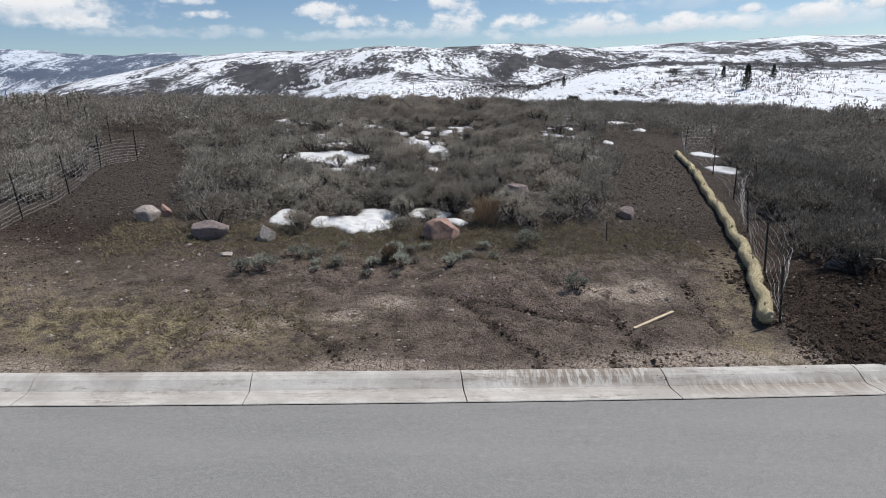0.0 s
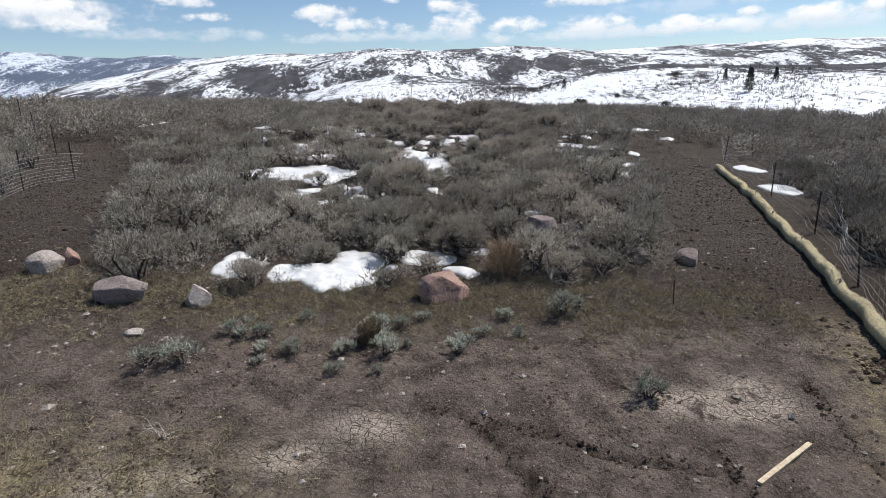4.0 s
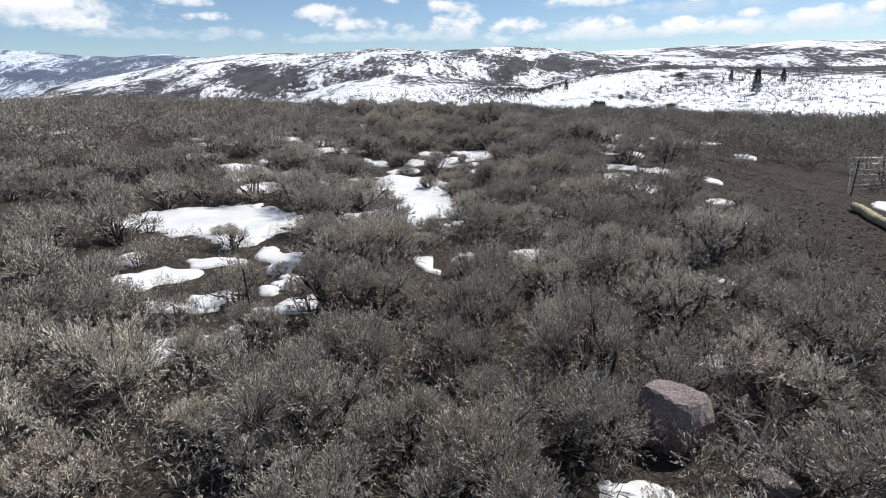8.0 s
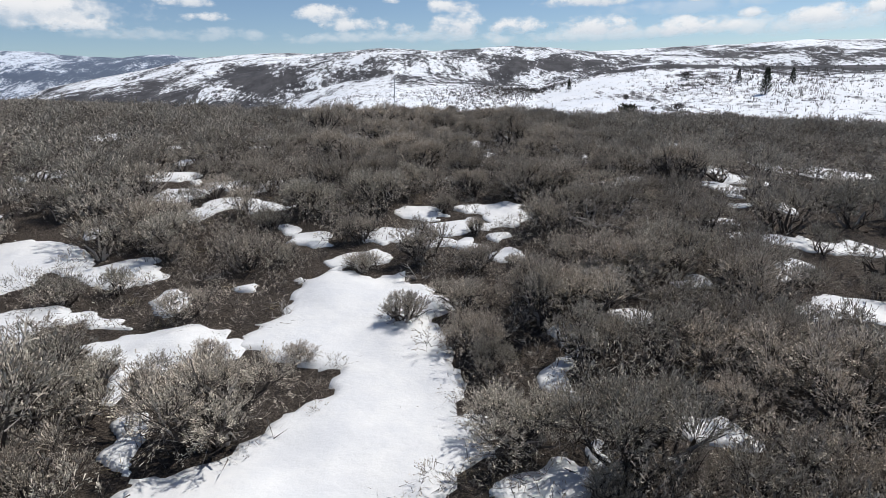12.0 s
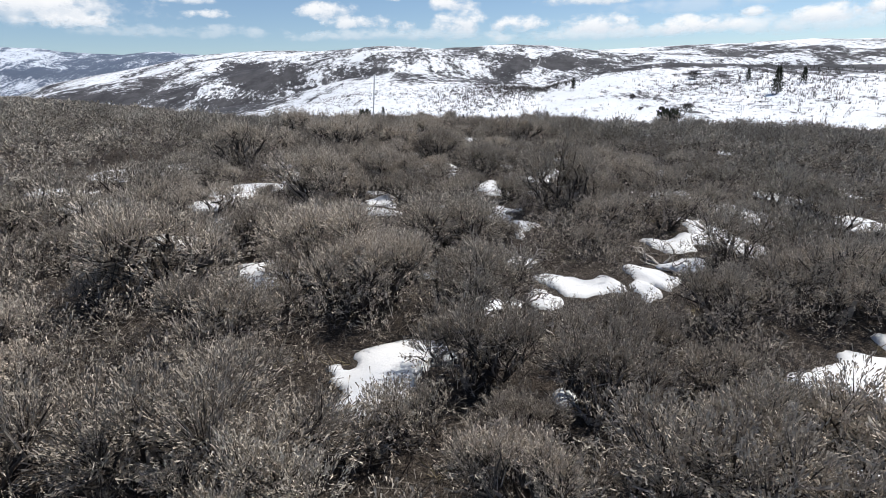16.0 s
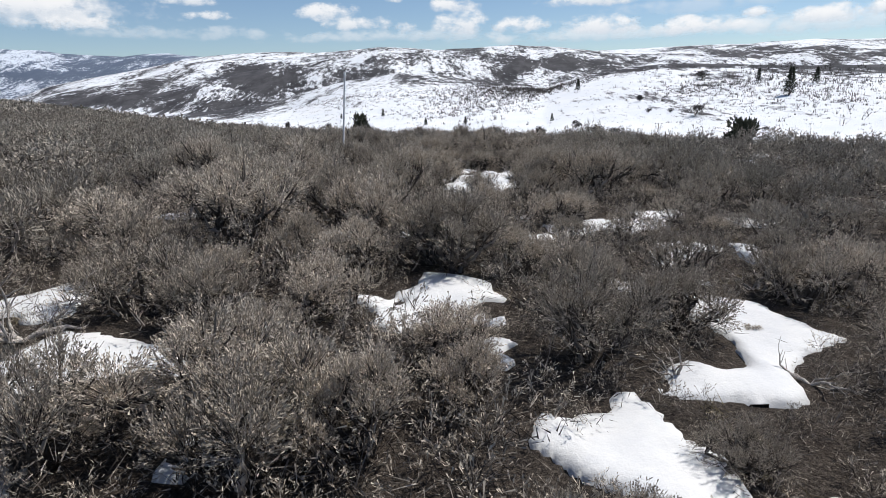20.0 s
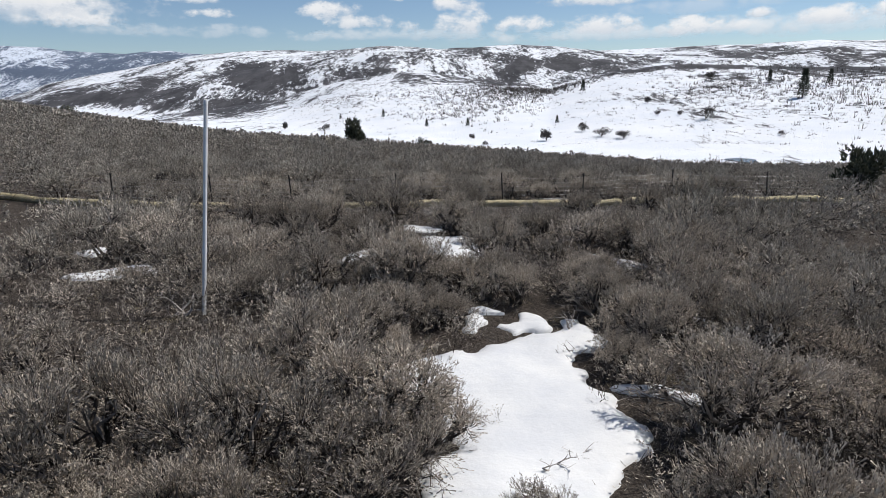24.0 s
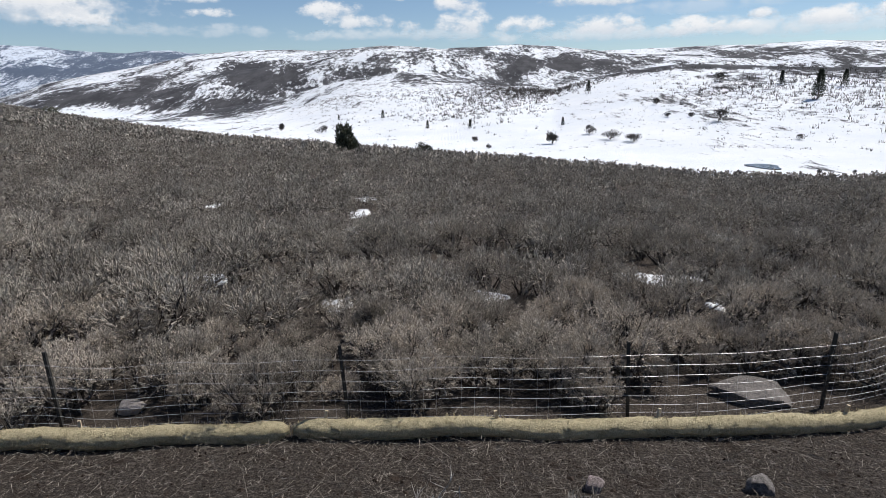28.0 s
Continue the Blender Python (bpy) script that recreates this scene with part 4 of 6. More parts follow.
def sage_shape(seed, radius, height, twigs, per, leaf, width, core=200, heads=8, upright=0.6, limbs=2, thick=0.003):
    """A sagebrush about its foot: gnarled forked limbs, each with a rounded head of upright twigs that are leafy at
    their outer ends, over a dark tangle of bare wood. Gives the wood, and the leaves with their normals."""
    rng = np.random.default_rng(seed)
    a = 2.4 * (np.arange(heads) + rng.uniform(-0.35, 0.35, heads))
    d = radius * np.sqrt((np.arange(heads) + 0.25) / heads) * rng.uniform(0.6, 0.82, heads)
    size = radius * rng.uniform(0.28, 0.46, heads)
    mid = np.stack([np.cos(a) * d, np.sin(a) * d, height * (0.64 - 0.30 * (d / radius) ** 2) * rng.uniform(0.72, 1.18, heads)], 1)
    woody = []
    for c, r in zip(mid, size):
        if not limbs:
            break
        p = [np.array([rng.normal(0, 0.05), rng.normal(0, 0.05), -0.06])]
        for u in (0.18, 0.36, 0.55, 0.75, 1.0):
            p.append(np.array([c[0] * u ** 0.85, c[1] * u ** 0.85, c[2] * u ** 1.1]) + rng.normal(0, 0.06 * radius, 3) * (u < 1))
        r0 = rng.uniform(0.020, 0.042) * radius / 0.6
        k = 1 if limbs > 1 else 2
        woody.append(tube(p[::k], (np.linspace(r0, r0 * 0.34, 6) * rng.uniform(0.8, 1.2, 6))[::k], 6 if limbs > 1 else 3))
        for _ in range(5 if limbs > 1 else 1):
            e = c + unit(rng.normal(size=3) * (1, 1, 0.8) + (0, 0, 0.6)) * r * rng.uniform(0.5, 0.95)
            q = p[rng.integers(3, 5)]
            woody.append(tube([q, q + (e - q) * 0.35 + rng.normal(0, 0.03, 3), q + (e - q) * 0.7 + rng.normal(0, 0.03, 3), e], np.array([0.42, 0.3, 0.2, 0.1]) * r0, 4 if limbs > 1 else 3))
    # bare wood inside
    pick = rng.integers(0, heads, core)
    way = unit(rng.normal(size=(core, 3)) * (1, 1, 0.8) + (0, 0, 0.3))
    base = mid[pick] * (1, 1, 0.85) + rng.normal(0, 0.34, (core, 3)) * size[pick, None] - (0, 0, 0.12 * height)
    base[:, 2] = np.maximum(base[:, 2], 0.02)
    inner = blades(base, way, rng.uniform(0.4, 0.9, core) * size[pick], np.full(core, thick * 1.6), rng)
    # the leafy twigs
    pick = rng.choice(heads, twigs, p=size ** 2 / (size ** 2).sum())
    out = unit(rng.normal(size=(twigs, 3)) * (1, 1, 0.8) + (0, 0, 0.5))
    root = mid[pick] + out * size[pick, None] * rng.uniform(0.15, 0.4, (twigs, 1))
    spray = unit(out + (0, 0, upright) + rng.normal(0, 0.16, (twigs, 3)))
    reach = size[pick] * rng.uniform(0.45, 0.95, twigs)
    stick = blades(root, spray, reach * 0.95, np.full(twigs, thick), rng)
    n = twigs * per
    own = np.repeat(np.arange(twigs), per)
    along = 0.32 + 0.68 * rng.random(n) ** 0.8
    at = root[own] + spray[own] * (reach[own] * along)[:, None] + rng.normal(0, 0.009 * radius / 0.6, (n, 3))
    at[:, 2] = np.maximum(at[:, 2], 0.03)
    way = unit(spray[own] + rng.normal(0, 0.36, (n, 3)))
    v, f = leaflets(at, way, rng.gamma(5, 0.2, n) * leaf, np.full(n, width) * rng.uniform(0.7, 1.3, n), rng)
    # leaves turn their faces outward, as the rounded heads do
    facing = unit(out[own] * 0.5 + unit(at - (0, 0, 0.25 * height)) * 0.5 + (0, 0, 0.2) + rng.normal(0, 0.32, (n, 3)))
    wood = join([(p, tri(q)) for p, q in woody] + [inner, stick])
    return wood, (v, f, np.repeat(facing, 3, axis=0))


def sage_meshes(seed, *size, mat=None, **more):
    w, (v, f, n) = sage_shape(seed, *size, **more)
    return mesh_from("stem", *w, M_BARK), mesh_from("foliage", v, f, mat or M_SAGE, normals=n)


def tri(f):
    f = np.asarray(f)
    return f if f.shape[1] == 3 else np.concatenate([f[:, [0, 1, 2]], f[:, [0, 2, 3]]])


BUSH = []   # x, y, radius of all that is placed


def off_snow(x, y, r):
    """Where a bush of radius r leaves the snow free, and where it may only be low, just below a drift."""
    ok, low = np.ones(x.shape, bool), np.zeros(x.shape, bool)
    for cx, cy, rx, ry in SNOW:
        ok &= ((x - cx) / (rx + 0.25 * r)) ** 2 + ((y - cy) / (ry + 0.3 * r)) ** 2 > 0.8
        reach = 0.45 + 0.5 * min(rx, 1.1)
        low |= (abs(x - cx) < 0.85 * rx + 0.2 * r) & (y < cy) & (y > cy - ry - reach)
    return ok, low


def scatter(x0, x1, y0, y1, gap, seed, test):
    """Uneven places with about one bush to gap by gap metres: x, y, scale, turn, kind."""
    rng = np.random.default_rng(seed)
    X, Y = np.meshgrid(np.arange(x0, x1, gap), np.arange(y0, y1, gap))
    x, y = X.ravel() + rng.uniform(0, gap, X.size), Y.ravel() + rng.uniform(0, gap, X.size)
    s, a, k = rng.uniform(0.6, 1.45, X.size) * (1 + 0.12 * wave(x, y, seed, 0.5)), rng.uniform(0, 2 * np.pi, X.size), rng.integers(0, 1000, X.size)
    ok, low = off_snow(x, y, 0.6 * s)
    ok = ok & ~(low & (k % 10 < 1)) & test(x, y, s)
    s = np.where(low, s * 0.52, s * 0.88)
    return [(float(p[0]), float(p[1]), float(p[2]), float(p[3]), int(p[4])) for p in zip(x[ok], y[ok], s[ok], a[ok], k[ok])]


def place_all(name, spots, shapes, mat, label, category, lift=-0.03):
    """Many bushes as one spread of foliage, with its dark twigs as a part of it."""
    xs, ys = np.array([s[0] for s in spots]), np.array([s[1] for s in spots])
    zs = land(xs, ys)
    made = None
    for which, title in ((1, name), (0, "twigs")):
        vs, fs, ns, ts, n = [], [], [], [], 0
        for (x, y, s, a, k), z in zip(spots, zs):
            v, f, *facing = shapes[k % len(shapes)][which]
            c, d = math.cos(a), math.sin(a)
            turn = np.array([[c, d, 0], [-d, c, 0], [0, 0, 1]])
            vs.append((v * (s, s, s * (0.95 + 0.35 * ((k // 7) % 10) / 10))) @ turn + (x, y, z + lift))
            fs.append(f + n)
            n += len(v)
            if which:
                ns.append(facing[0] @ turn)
                ts.append(np.full(len(v), (k * 0.6180339 + a) % 1.0))
        if which:
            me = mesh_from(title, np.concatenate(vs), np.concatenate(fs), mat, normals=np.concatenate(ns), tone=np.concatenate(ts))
            made = tagged(new(name, me), label, category, kind="stuff")
        else:
            me = mesh_from(title, np.concatenate(vs), np.concatenate(fs), M_BARK)
            tagged(part("twigs", me, made, "dark bare twigs"), kind="stuff")
    return made


KINDS = []
for k in range(10):
    rng_k = np.random.default_rng(100 + k)
    KINDS.append(sage_meshes(200 + k, rng_k.uniform(0.55, 0.74), rng_k.uniform(0.6, 0.88), 520, 24, 0.024, 0.0042, core=260, heads=8 + k % 4, upright=rng_k.uniform(0.4, 0.9)))
ASIDE = []   # the same shrub with fewer leaves, off the flight line
for k in range(8):
    ASIDE.append(sage_meshes(260 + k, 0.56 + 0.02 * k, 0.62 + 0.04 * (k % 5), 400, 20, 0.026, 0.0045, core=150, heads=8 + k % 3, upright=0.4 + 0.06 * k, thick=0.0035))
SAGE_LABELS = ("grey-green sagebrush with gnarled dark stems", "spreading silvery sagebrush with twisted bark", "dense grey sagebrush with fine upright twigs", "low brownish sagebrush with bare lower stems")


def sagebrush(x, y, s, a, k, leafage=None, label=""):
    label = label or SAGE_LABELS[k % 4]
    e = thing("sagebrush", label, "shrub", Matrix.LocRotScale((x, y, ground_z(x, y) - 0.03), Euler((0, 0, a)), (s, s, s * (0.95 + 0.35 * ((k // 7) % 10) / 10))), "sagebrush on the slope")
    b, f = KINDS[k % 10] if abs(x) < 2.7 else ASIDE[k % 8]
    tagged(part("stem", b, e, "dark shredded bark"), kind="stuff")
    part("foliage", leafage or f, e)
    BUSH.append((x, y, 0.6 * s))
    return e


# patches that stay open before the rocks, the rabbitbrush and the pole: x, y, radius
CLEAR = ((2.15, 17.6, 0.75), (2.1, 17.0, 0.5), (3.96, 16.3, 0.6), (4.98, 16.3, 0.7), (1.15, 15.6, 0.7), (2.78, 17.0, 0.5), (-2.79, 57.6, 1.1), (-2.72, 56.5, 0.8), (-7.2, 15.4, 0.8), (-5.33, 17.2, 0.4), (11.4, 16.0, 0.8))


def open_ground(x, y):
    ok = np.ones(np.shape(x), bool)
    for cx, cy, r in CLEAR:
        ok &= np.hypot(x - cx, y - cy) > r
    return ok


def grows(x, y, s):
    """Off the cleared strips, off the snow, and not in the small bare gaps."""
    return (bare(x, y) < 0.45) & (wave(x, y, 41, 0.9) > -0.9) & open_ground(x, y)


def span(y):
    """Half the width of the strip that passes right under the camera."""
    return np.interp(y, (14, 20, 30, 67), (4.6, 4.6, 4.6, 4.6))


# the bushes that stand out most, from the road to the far fence: x, y, radius
BUSHES_A = ((-3.26, 18.55, 0.77), (1.58, 19.06, 0.69), (-2.69, 19.19, 0.85), (-1.00, 19.28, 0.70), (-2.33, 19.91, 0.43), (0.48, 20.43, 0.65), (3.02, 20.60, 0.79), (1.65, 21.80, 0.60), (-1.23, 22.15, 0.78), (-0.77, 22.59, 0.60), (-2.02, 23.23, 0.63), (4.85, 23.26, 0.85), (1.27, 23.27, 0.34), (0.40, 23.34, 0.34), (2.35, 23.81, 0.51), (-3.93, 23.87, 0.63), (3.17, 24.04, 0.48), (-3.07, 24.06, 0.28), (-0.19, 24.47, 0.33), (-0.99, 24.67, 0.47), (0.80, 24.80, 0.61), (-2.33, 24.84, 0.64), (-0.54, 26.68, 0.76), (0.68, 27.16, 0.53), (-1.86, 27.18, 0.63), (-1.12, 27.49, 0.55), (0.60, 31.44, 0.34), (-0.25, 31.55, 0.47), (1.17, 31.64, 0.27), (-1.26, 32.33, 0.36))
BUSHES_B = ((-2.87, 32.64, 0.53), (0.65, 32.86, 0.33), (1.88, 32.96, 0.51), (2.70, 33.67, 0.64), (-1.08, 33.77, 0.67), (0.10, 33.80, 0.31), (1.63, 34.00, 0.26), (-2.29, 35.08, 0.61), (-4.18, 36.23, 0.42), (1.46, 36.28, 0.50), (5.48, 36.52, 0.85), (0.54, 36.65, 0.57), (-5.31, 36.77, 0.41), (-1.67, 36.96, 0.59), (1.79, 37.02, 0.54), (0.59, 37.72, 0.58), (-1.36, 37.79, 0.34), (3.14, 37.93, 0.55), (-3.10, 38.01, 0.45), (-2.62, 38.23, 0.80), (-4.18, 39.05, 0.46), (-3.48, 39.82, 0.63), (0.37, 39.85, 0.85), (-2.39, 41.06, 0.54), (-0.05, 41.64, 0.27), (-1.64, 41.74, 0.43), (0.87, 42.02, 0.52), (-1.83, 42.44, 0.85), (2.26, 42.60, 0.85), (3.38, 42.61, 0.55))
BUSHES_C = ((-1.46, 42.79, 0.55), (-3.10, 43.50, 0.40), (0.45, 43.64, 0.49), (3.08, 44.55, 0.74), (1.82, 45.23, 0.46), (0.91, 45.24, 0.68), (0.16, 45.84, 0.39), (-2.64, 46.27, 0.30), (-1.42, 46.45, 0.37), (-4.56, 46.64, 0.85), (2.84, 46.68, 0.38), (0.26, 47.23, 0.46), (2.88, 47.28, 0.25), (-1.17, 47.43, 0.53), (1.43, 47.75, 0.56), (2.83, 48.82, 0.56), (-2.55, 49.42, 0.85), (0.24, 50.29, 0.32), (1.79, 50.33, 0.34), (-0.22, 50.56, 0.25), (-0.87, 50.76, 0.43), (0.52, 50.99, 0.51), (-3.84, 51.55, 0.76), (0.26, 52.00, 0.25), (-2.48, 52.24, 0.85), (-3.58, 52.56, 0.40), (-2.27, 52.79, 0.71), (-0.79, 53.10, 0.79), (1.65, 53.12, 0.51), (0.67, 53.86, 0.35))
BUSHES_D = ((3.08, 54.11, 0.82), (-5.02, 54.49, 0.78), (2.41, 55.89, 0.85), (-0.54, 60.66, 0.36), (-1.21, 60.69, 0.37), (0.29, 60.75, 0.25), (2.32, 60.85, 0.31), (0.91, 61.06, 0.62), (-0.44, 61.49, 0.46), (-3.44, 61.52, 0.54), (-2.58, 62.03, 0.65), (0.81, 62.66, 0.49), (-1.48, 62.88, 0.51), (2.02, 63.10, 0.72), (-3.95, 63.66, 0.85), (-2.78, 64.51, 0.79), (4.69, 64.58, 0.79), (3.09, 64.60, 0.65))
BUSHES_E = ((-2.4, 16.34, 0.42), (-1.92, 15.94, 0.40), (-2.62, 15.8, 0.3), (-0.89, 16.85, 0.55), (-1.05, 16.35, 0.45), (-3.55, 16.2, 0.4), (-0.3, 16.1, 0.4), (-3.0, 17.0, 0.5))
STANDING = BUSHES_E + BUSHES_A + BUSHES_B + BUSHES_C + BUSHES_D


for k, (x, y, r) in enumerate(STANDING):
    inside, fringe = off_snow(np.array([x]), np.array([y]), 0.3)
    if inside[0] or k % 4 == 0:
        sagebrush(x, y, r / 0.62 * (0.38 if not inside[0] else 0.62 if fringe[0] else 1.0), 2.1 * k, 7 * k + k % 7)


def apart(x, y, s):
    """Clear of the bushes placed one by one."""
    ok = np.ones(x.shape, bool)
    for bx, by, br in STANDING:
        ok &= np.hypot(x - bx, y - by) > 0.8 * (br + 0.5 * s)
    return ok


NEAR = scatter(-5, 5, 14.4, 67.5, 0.72, 51, lambda x, y, s: grows(x, y, s) & (abs(x) < span(y)) & (y < far_line(x)) & apart(x, y, s))
NEAR.sort(key=lambda s: abs(s[0]))
for s in NEAR[:150]:
    sagebrush(*s)
BEYOND = scatter(-7.5, 8.5, 67.6, 70.2, 0.62, 58, lambda x, y, s: (y > far_line(x) + 0.45) & (np.hypot(x - 3.3, (y - 68.4) * 2) > 0.8))
for x, y, s, a, k in BEYOND:
    sagebrush(x, y, s * 0.85, a, k)

MID, FAR, SPECK, WIDE = [], [], [], []
for k in range(8):
    for bag, (twigs, per, leaf, width, core, heads, limbs, thick) in ((MID, (170, 11, 0.052, 0.0062, 60, 8, 1, 0.0035)), (WIDE, (85, 7, 0.05, 0.0125, 26, 8, 0, 0.006)), (FAR, (42, 4, 0.075, 0.032, 8, 7, 0, 0.012)), (SPECK, (10, 3, 0.16, 0.10, 2, 4, 0, 0.04))):
        bag.append(sage_shape(310 + k, 0.66, 0.70, twigs, per, leaf, width, core, heads, 0.5 if limbs else 0.1, limbs, thick))


def half(y):
    """Half the width of the nearer brush, wider by the road."""
    return np.interp(y, (12, 26, 34, 40), (15, 15, 9, 7))


def band_a(x, y, s):
    return grows(x, y, s) & apart(x, y, s) & (((abs(x) >= span(y)) & (abs(x) < half(y)) & (y < 68)) | ((abs(x) < 11) & (y > far_line(x) + np.where(abs(x) < 8, 2.6, 0.6)) & (y < 78)))


CLOSE = [sage_shape(330 + k, 0.56 + 0.02 * k, 0.62 + 0.04 * (k % 5), 280, 18, 0.029, 0.0048, 90, 9, 0.5, 1, 0.0035) for k in range(8)]
place_all("sagebrush_stand", NEAR[150:], CLOSE, M_SAGE, "silvery sagebrush standing close along the flight line", "shrubs")
spots = scatter(-15, 15, 12.2, 78, 0.81, 52, band_a)
LOW = [sage_shape(390 + k, 0.30, 0.24, 46, 7, 0.017, 0.0030, 60, 5, 0.4, 0, 0.0018) for k in range(5)]
low = scatter(-5.5, 5.5, 14.2, 67.5, 0.37, 57, lambda x, y, s: (bare(x, y) < 0.3) & (y < far_line(x)))
place_all("low_scrub", [(x, y, s * 1.5, a, k) for x, y, s, a, k in low], LOW, M_SAGE, "low dry scrub between the larger bushes", "shrubs")


def darker_strip(x, y):
    """The strip of darker sagebrush east of the wire fence."""
    return east_line(y) + 0.3 < x < east_line(y) + 6.5 and y < 26


# ordinary sage bushes, set denser and given the darker leaf colour
heap = [(x, y, s * 1.05, a, k) for x, y, s, a, k in spots if darker_strip(x, y)]
heap += scatter(6.8, 16, 12.6, 26, 1.1, 59, lambda x, y, s: (x > east_line(y) + 1.2) & (x < east_line(y) + 6) & (y > 13))
spots = [q for q in spots if not darker_strip(q[0], q[1])]
place_all("uprooted_brush", heap, MID, M_SAGE_DARK, "darker sagebrush crowding beyond the wire fence", "shrubs")
place_all("sagebrush_thicket", spots, MID, M_SAGE_FAR, "grey-green sagebrush thicket beside the flight line", "shrubs")
spots = scatter(-26, 26, 12, 92, 0.92, 55, lambda x, y, s: grows(x, y, s) & ~((abs(x) < half(y)) & (y < 68)) & ~((abs(x) < 11) & (y < 78) & (y > far_line(x))) & (abs(x) < 10 + 0.8 * (y - 6)) & (abs(x) < 24))
place_all("sagebrush_field", spots, WIDE, M_SAGE_FAR, "grey-green sagebrush spreading over the slope", "shrubs")
spots = scatter(-80, 64, 24, 132, 1.08, 53, lambda x, y, s: grows(x, y, s) & ~((abs(x) < 24) & (y < 92)) & (abs(x) < 12 + 0.85 * (y - 10)) & ((y < 90) | (abs(x) < 12 + 0.82 * (y - 62))))
place_all("sagebrush_slope", spots, FAR, M_SAGE_FAR, "sagebrush covering the farther slope", "shrubs")


def brow(x, y, s):
    r, az = polar(x, y)
    return (y > 132) & (x < 0.8 * (y - 55)) & (x > -0.82 * (y - 50)) & (r < 1.08 * np.interp(az, CREST_AZ, CREST_R))


spots = scatter(-260, 110, 120, 340, 1.8, 54, brow)
spots += scatter(-110, 100, 14.5, 132, 1.9, 60, lambda x, y, s: (abs(x) >= 12 + 0.85 * (y - 10)) | ((y >= 90) & (abs(x) >= 12 + 0.82 * (y - 62))))
place_all("sagebrush_hillside", [(x, y, s * 1.35, a, k) for x, y, s, a, k in spots], SPECK, M_SAGE_FAR, "distant hillside thick with dull sagebrush", "shrubs")

# young plants on the bare verge
YOUNG = [sage_meshes(400 + k, 0.27, 0.30, 130, 12, 0.026, 0.0045, mat=M_GREEN, core=90, heads=6, upright=0.9, thick=0.003) for k in range(4)]


def young_sage(x, y, r, k):
    e = thing("young_sagebrush", "small green-grey sagebrush seedling on bare earth", "shrub", Matrix.LocRotScale((x, y, ground_z(x, y) - 0.01), Euler((0, 0, 2.4 * k)), (r / 0.25,) * 3), "seedlings on the verge")
    tagged(part("stem", YOUNG[k % 4][0], e), kind="stuff")
    part("foliage", YOUNG[k % 4][1], e)


VERGE = ((-3.05, 13.30, 0.25), (-2.75, 13.43, 0.20), (-2.13, 12.83, 0.20), (-1.47, 12.97, 0.19), (-1.52, 12.42, 0.16), (-1.02, 13.31, 0.32), (-0.86, 12.83, 0.23), (-0.55, 13.02, 0.12), (-0.90, 12.37, 0.11), (-0.36, 13.94, 0.17), (-0.65, 13.71, 0.16), (0.19, 12.96, 0.24), (0.55, 13.41, 0.16), (1.12, 13.45, 0.14), (0.94, 14.05, 0.17), (1.99, 14.16, 0.35), (2.61, 11.98, 0.27), (-4.03, 12.47, 0.26), (-3.57, 12.53, 0.29), (-2.64, 12.92, 0.15), (-2.58, 12.57, 0.12), (-2.17, 13.89, 0.15))
for k, (x, y, r) in enumerate(VERGE):
    young_sage(x, y, r, k)


# ---- rocks ----
def boulder(x, y, w, h, mat, label, seed, deep=0.8):
    rng = np.random.default_rng(seed)
    bm = bmesh.new()
    bmesh.ops.create_icosphere(bm, subdivisions=4, radius=1)
    cuts = [(unit(rng.normal(size=3) * (1, 1, 0.6)), rng.uniform(0.58, 0.88)) for _ in range(15)]
    for v in bm.verts:
        p = np.array(v.co)
        for n, d in cuts:
            o = p @ n - d
            if o > 0:
                p = p - n * o * 0.98
        q = Vector(p * 2.2 + seed)
        p = p * (1 + 0.04 * noise.noise(q) + 0.025 * noise.noise(q * 4) + 0.014 * noise.noise(q * 11))
        v.co = p * (w * 0.60, w * 0.60 * deep, h * 0.74)
    me = bpy.data.meshes.new("boulder")
    bm.to_mesh(me)
    bm.free()
    me.materials.append(mat)
    ob = new("boulder", me)
    ob.matrix_basis = pose(x, y + 0.25 * w, ground_z(x, y + 0.2 * w) + 0.22 * h, 0, 0, rng.uniform(-40, 40))
    return tagged(ob, label, "rock", "boulders in the brush")


boulder(-0.01, 14.68, 0.78, 0.54, M_ROCK_RED, "rounded red sandstone boulder at the brush edge", 3)
boulder(2.18, 17.95, 0.62, 0.78, M_ROCK, "upright purple boulder with pale lichen in sagebrush", 8)
boulder(-5.41, 14.28, 0.97, 0.40, M_ROCK, "long low purple layered boulder on bare soil", 5, 0.6)
boulder(-4.07, 14.27, 0.44, 0.38, M_ROCK_PALE, "pale wedge-shaped boulder on bare soil", 6)
boulder(3.96, 16.65, 0.43, 0.30, M_ROCK, "small purple-grey rock on the verge", 7)
boulder(4.98, 16.69, 0.50, 0.35, M_ROCK, "angular purple-grey rock on the verge", 9)
boulder(2.78, 17.34, 0.42, 0.20, M_ROCK, "flat grey rock beside dead branches", 10)
boulder(-7.14, 15.96, 0.45, 0.32, M_ROCK_RED, "small reddish rock near the track", 11)
boulder(-7.41, 15.6, 0.62, 0.36, M_ROCK_PALE, "pale rock under a dark bush", 12)
boulder(-5.33, 17.51, 0.26, 0.18, M_ROCK, "small grey stone among sagebrush", 13)
boulder(-4.62, 13.27, 0.26, 0.08, M_ROCK_PALE, "flat pale stone on bare earth", 14)
boulder(-1.56, 40.36, 0.25, 0.15, M_ROCK_PALE, "pale grey stone in a small clearing", 15)
boulder(0.37, 39.45, 0.26, 0.2, M_ROCK, "small grey stone half under snow", 16)
boulder(3.3, 68.2, 0.9, 0.15, M_ROCK_DARK, "broad flat dark boulder behind the wire fence", 17)
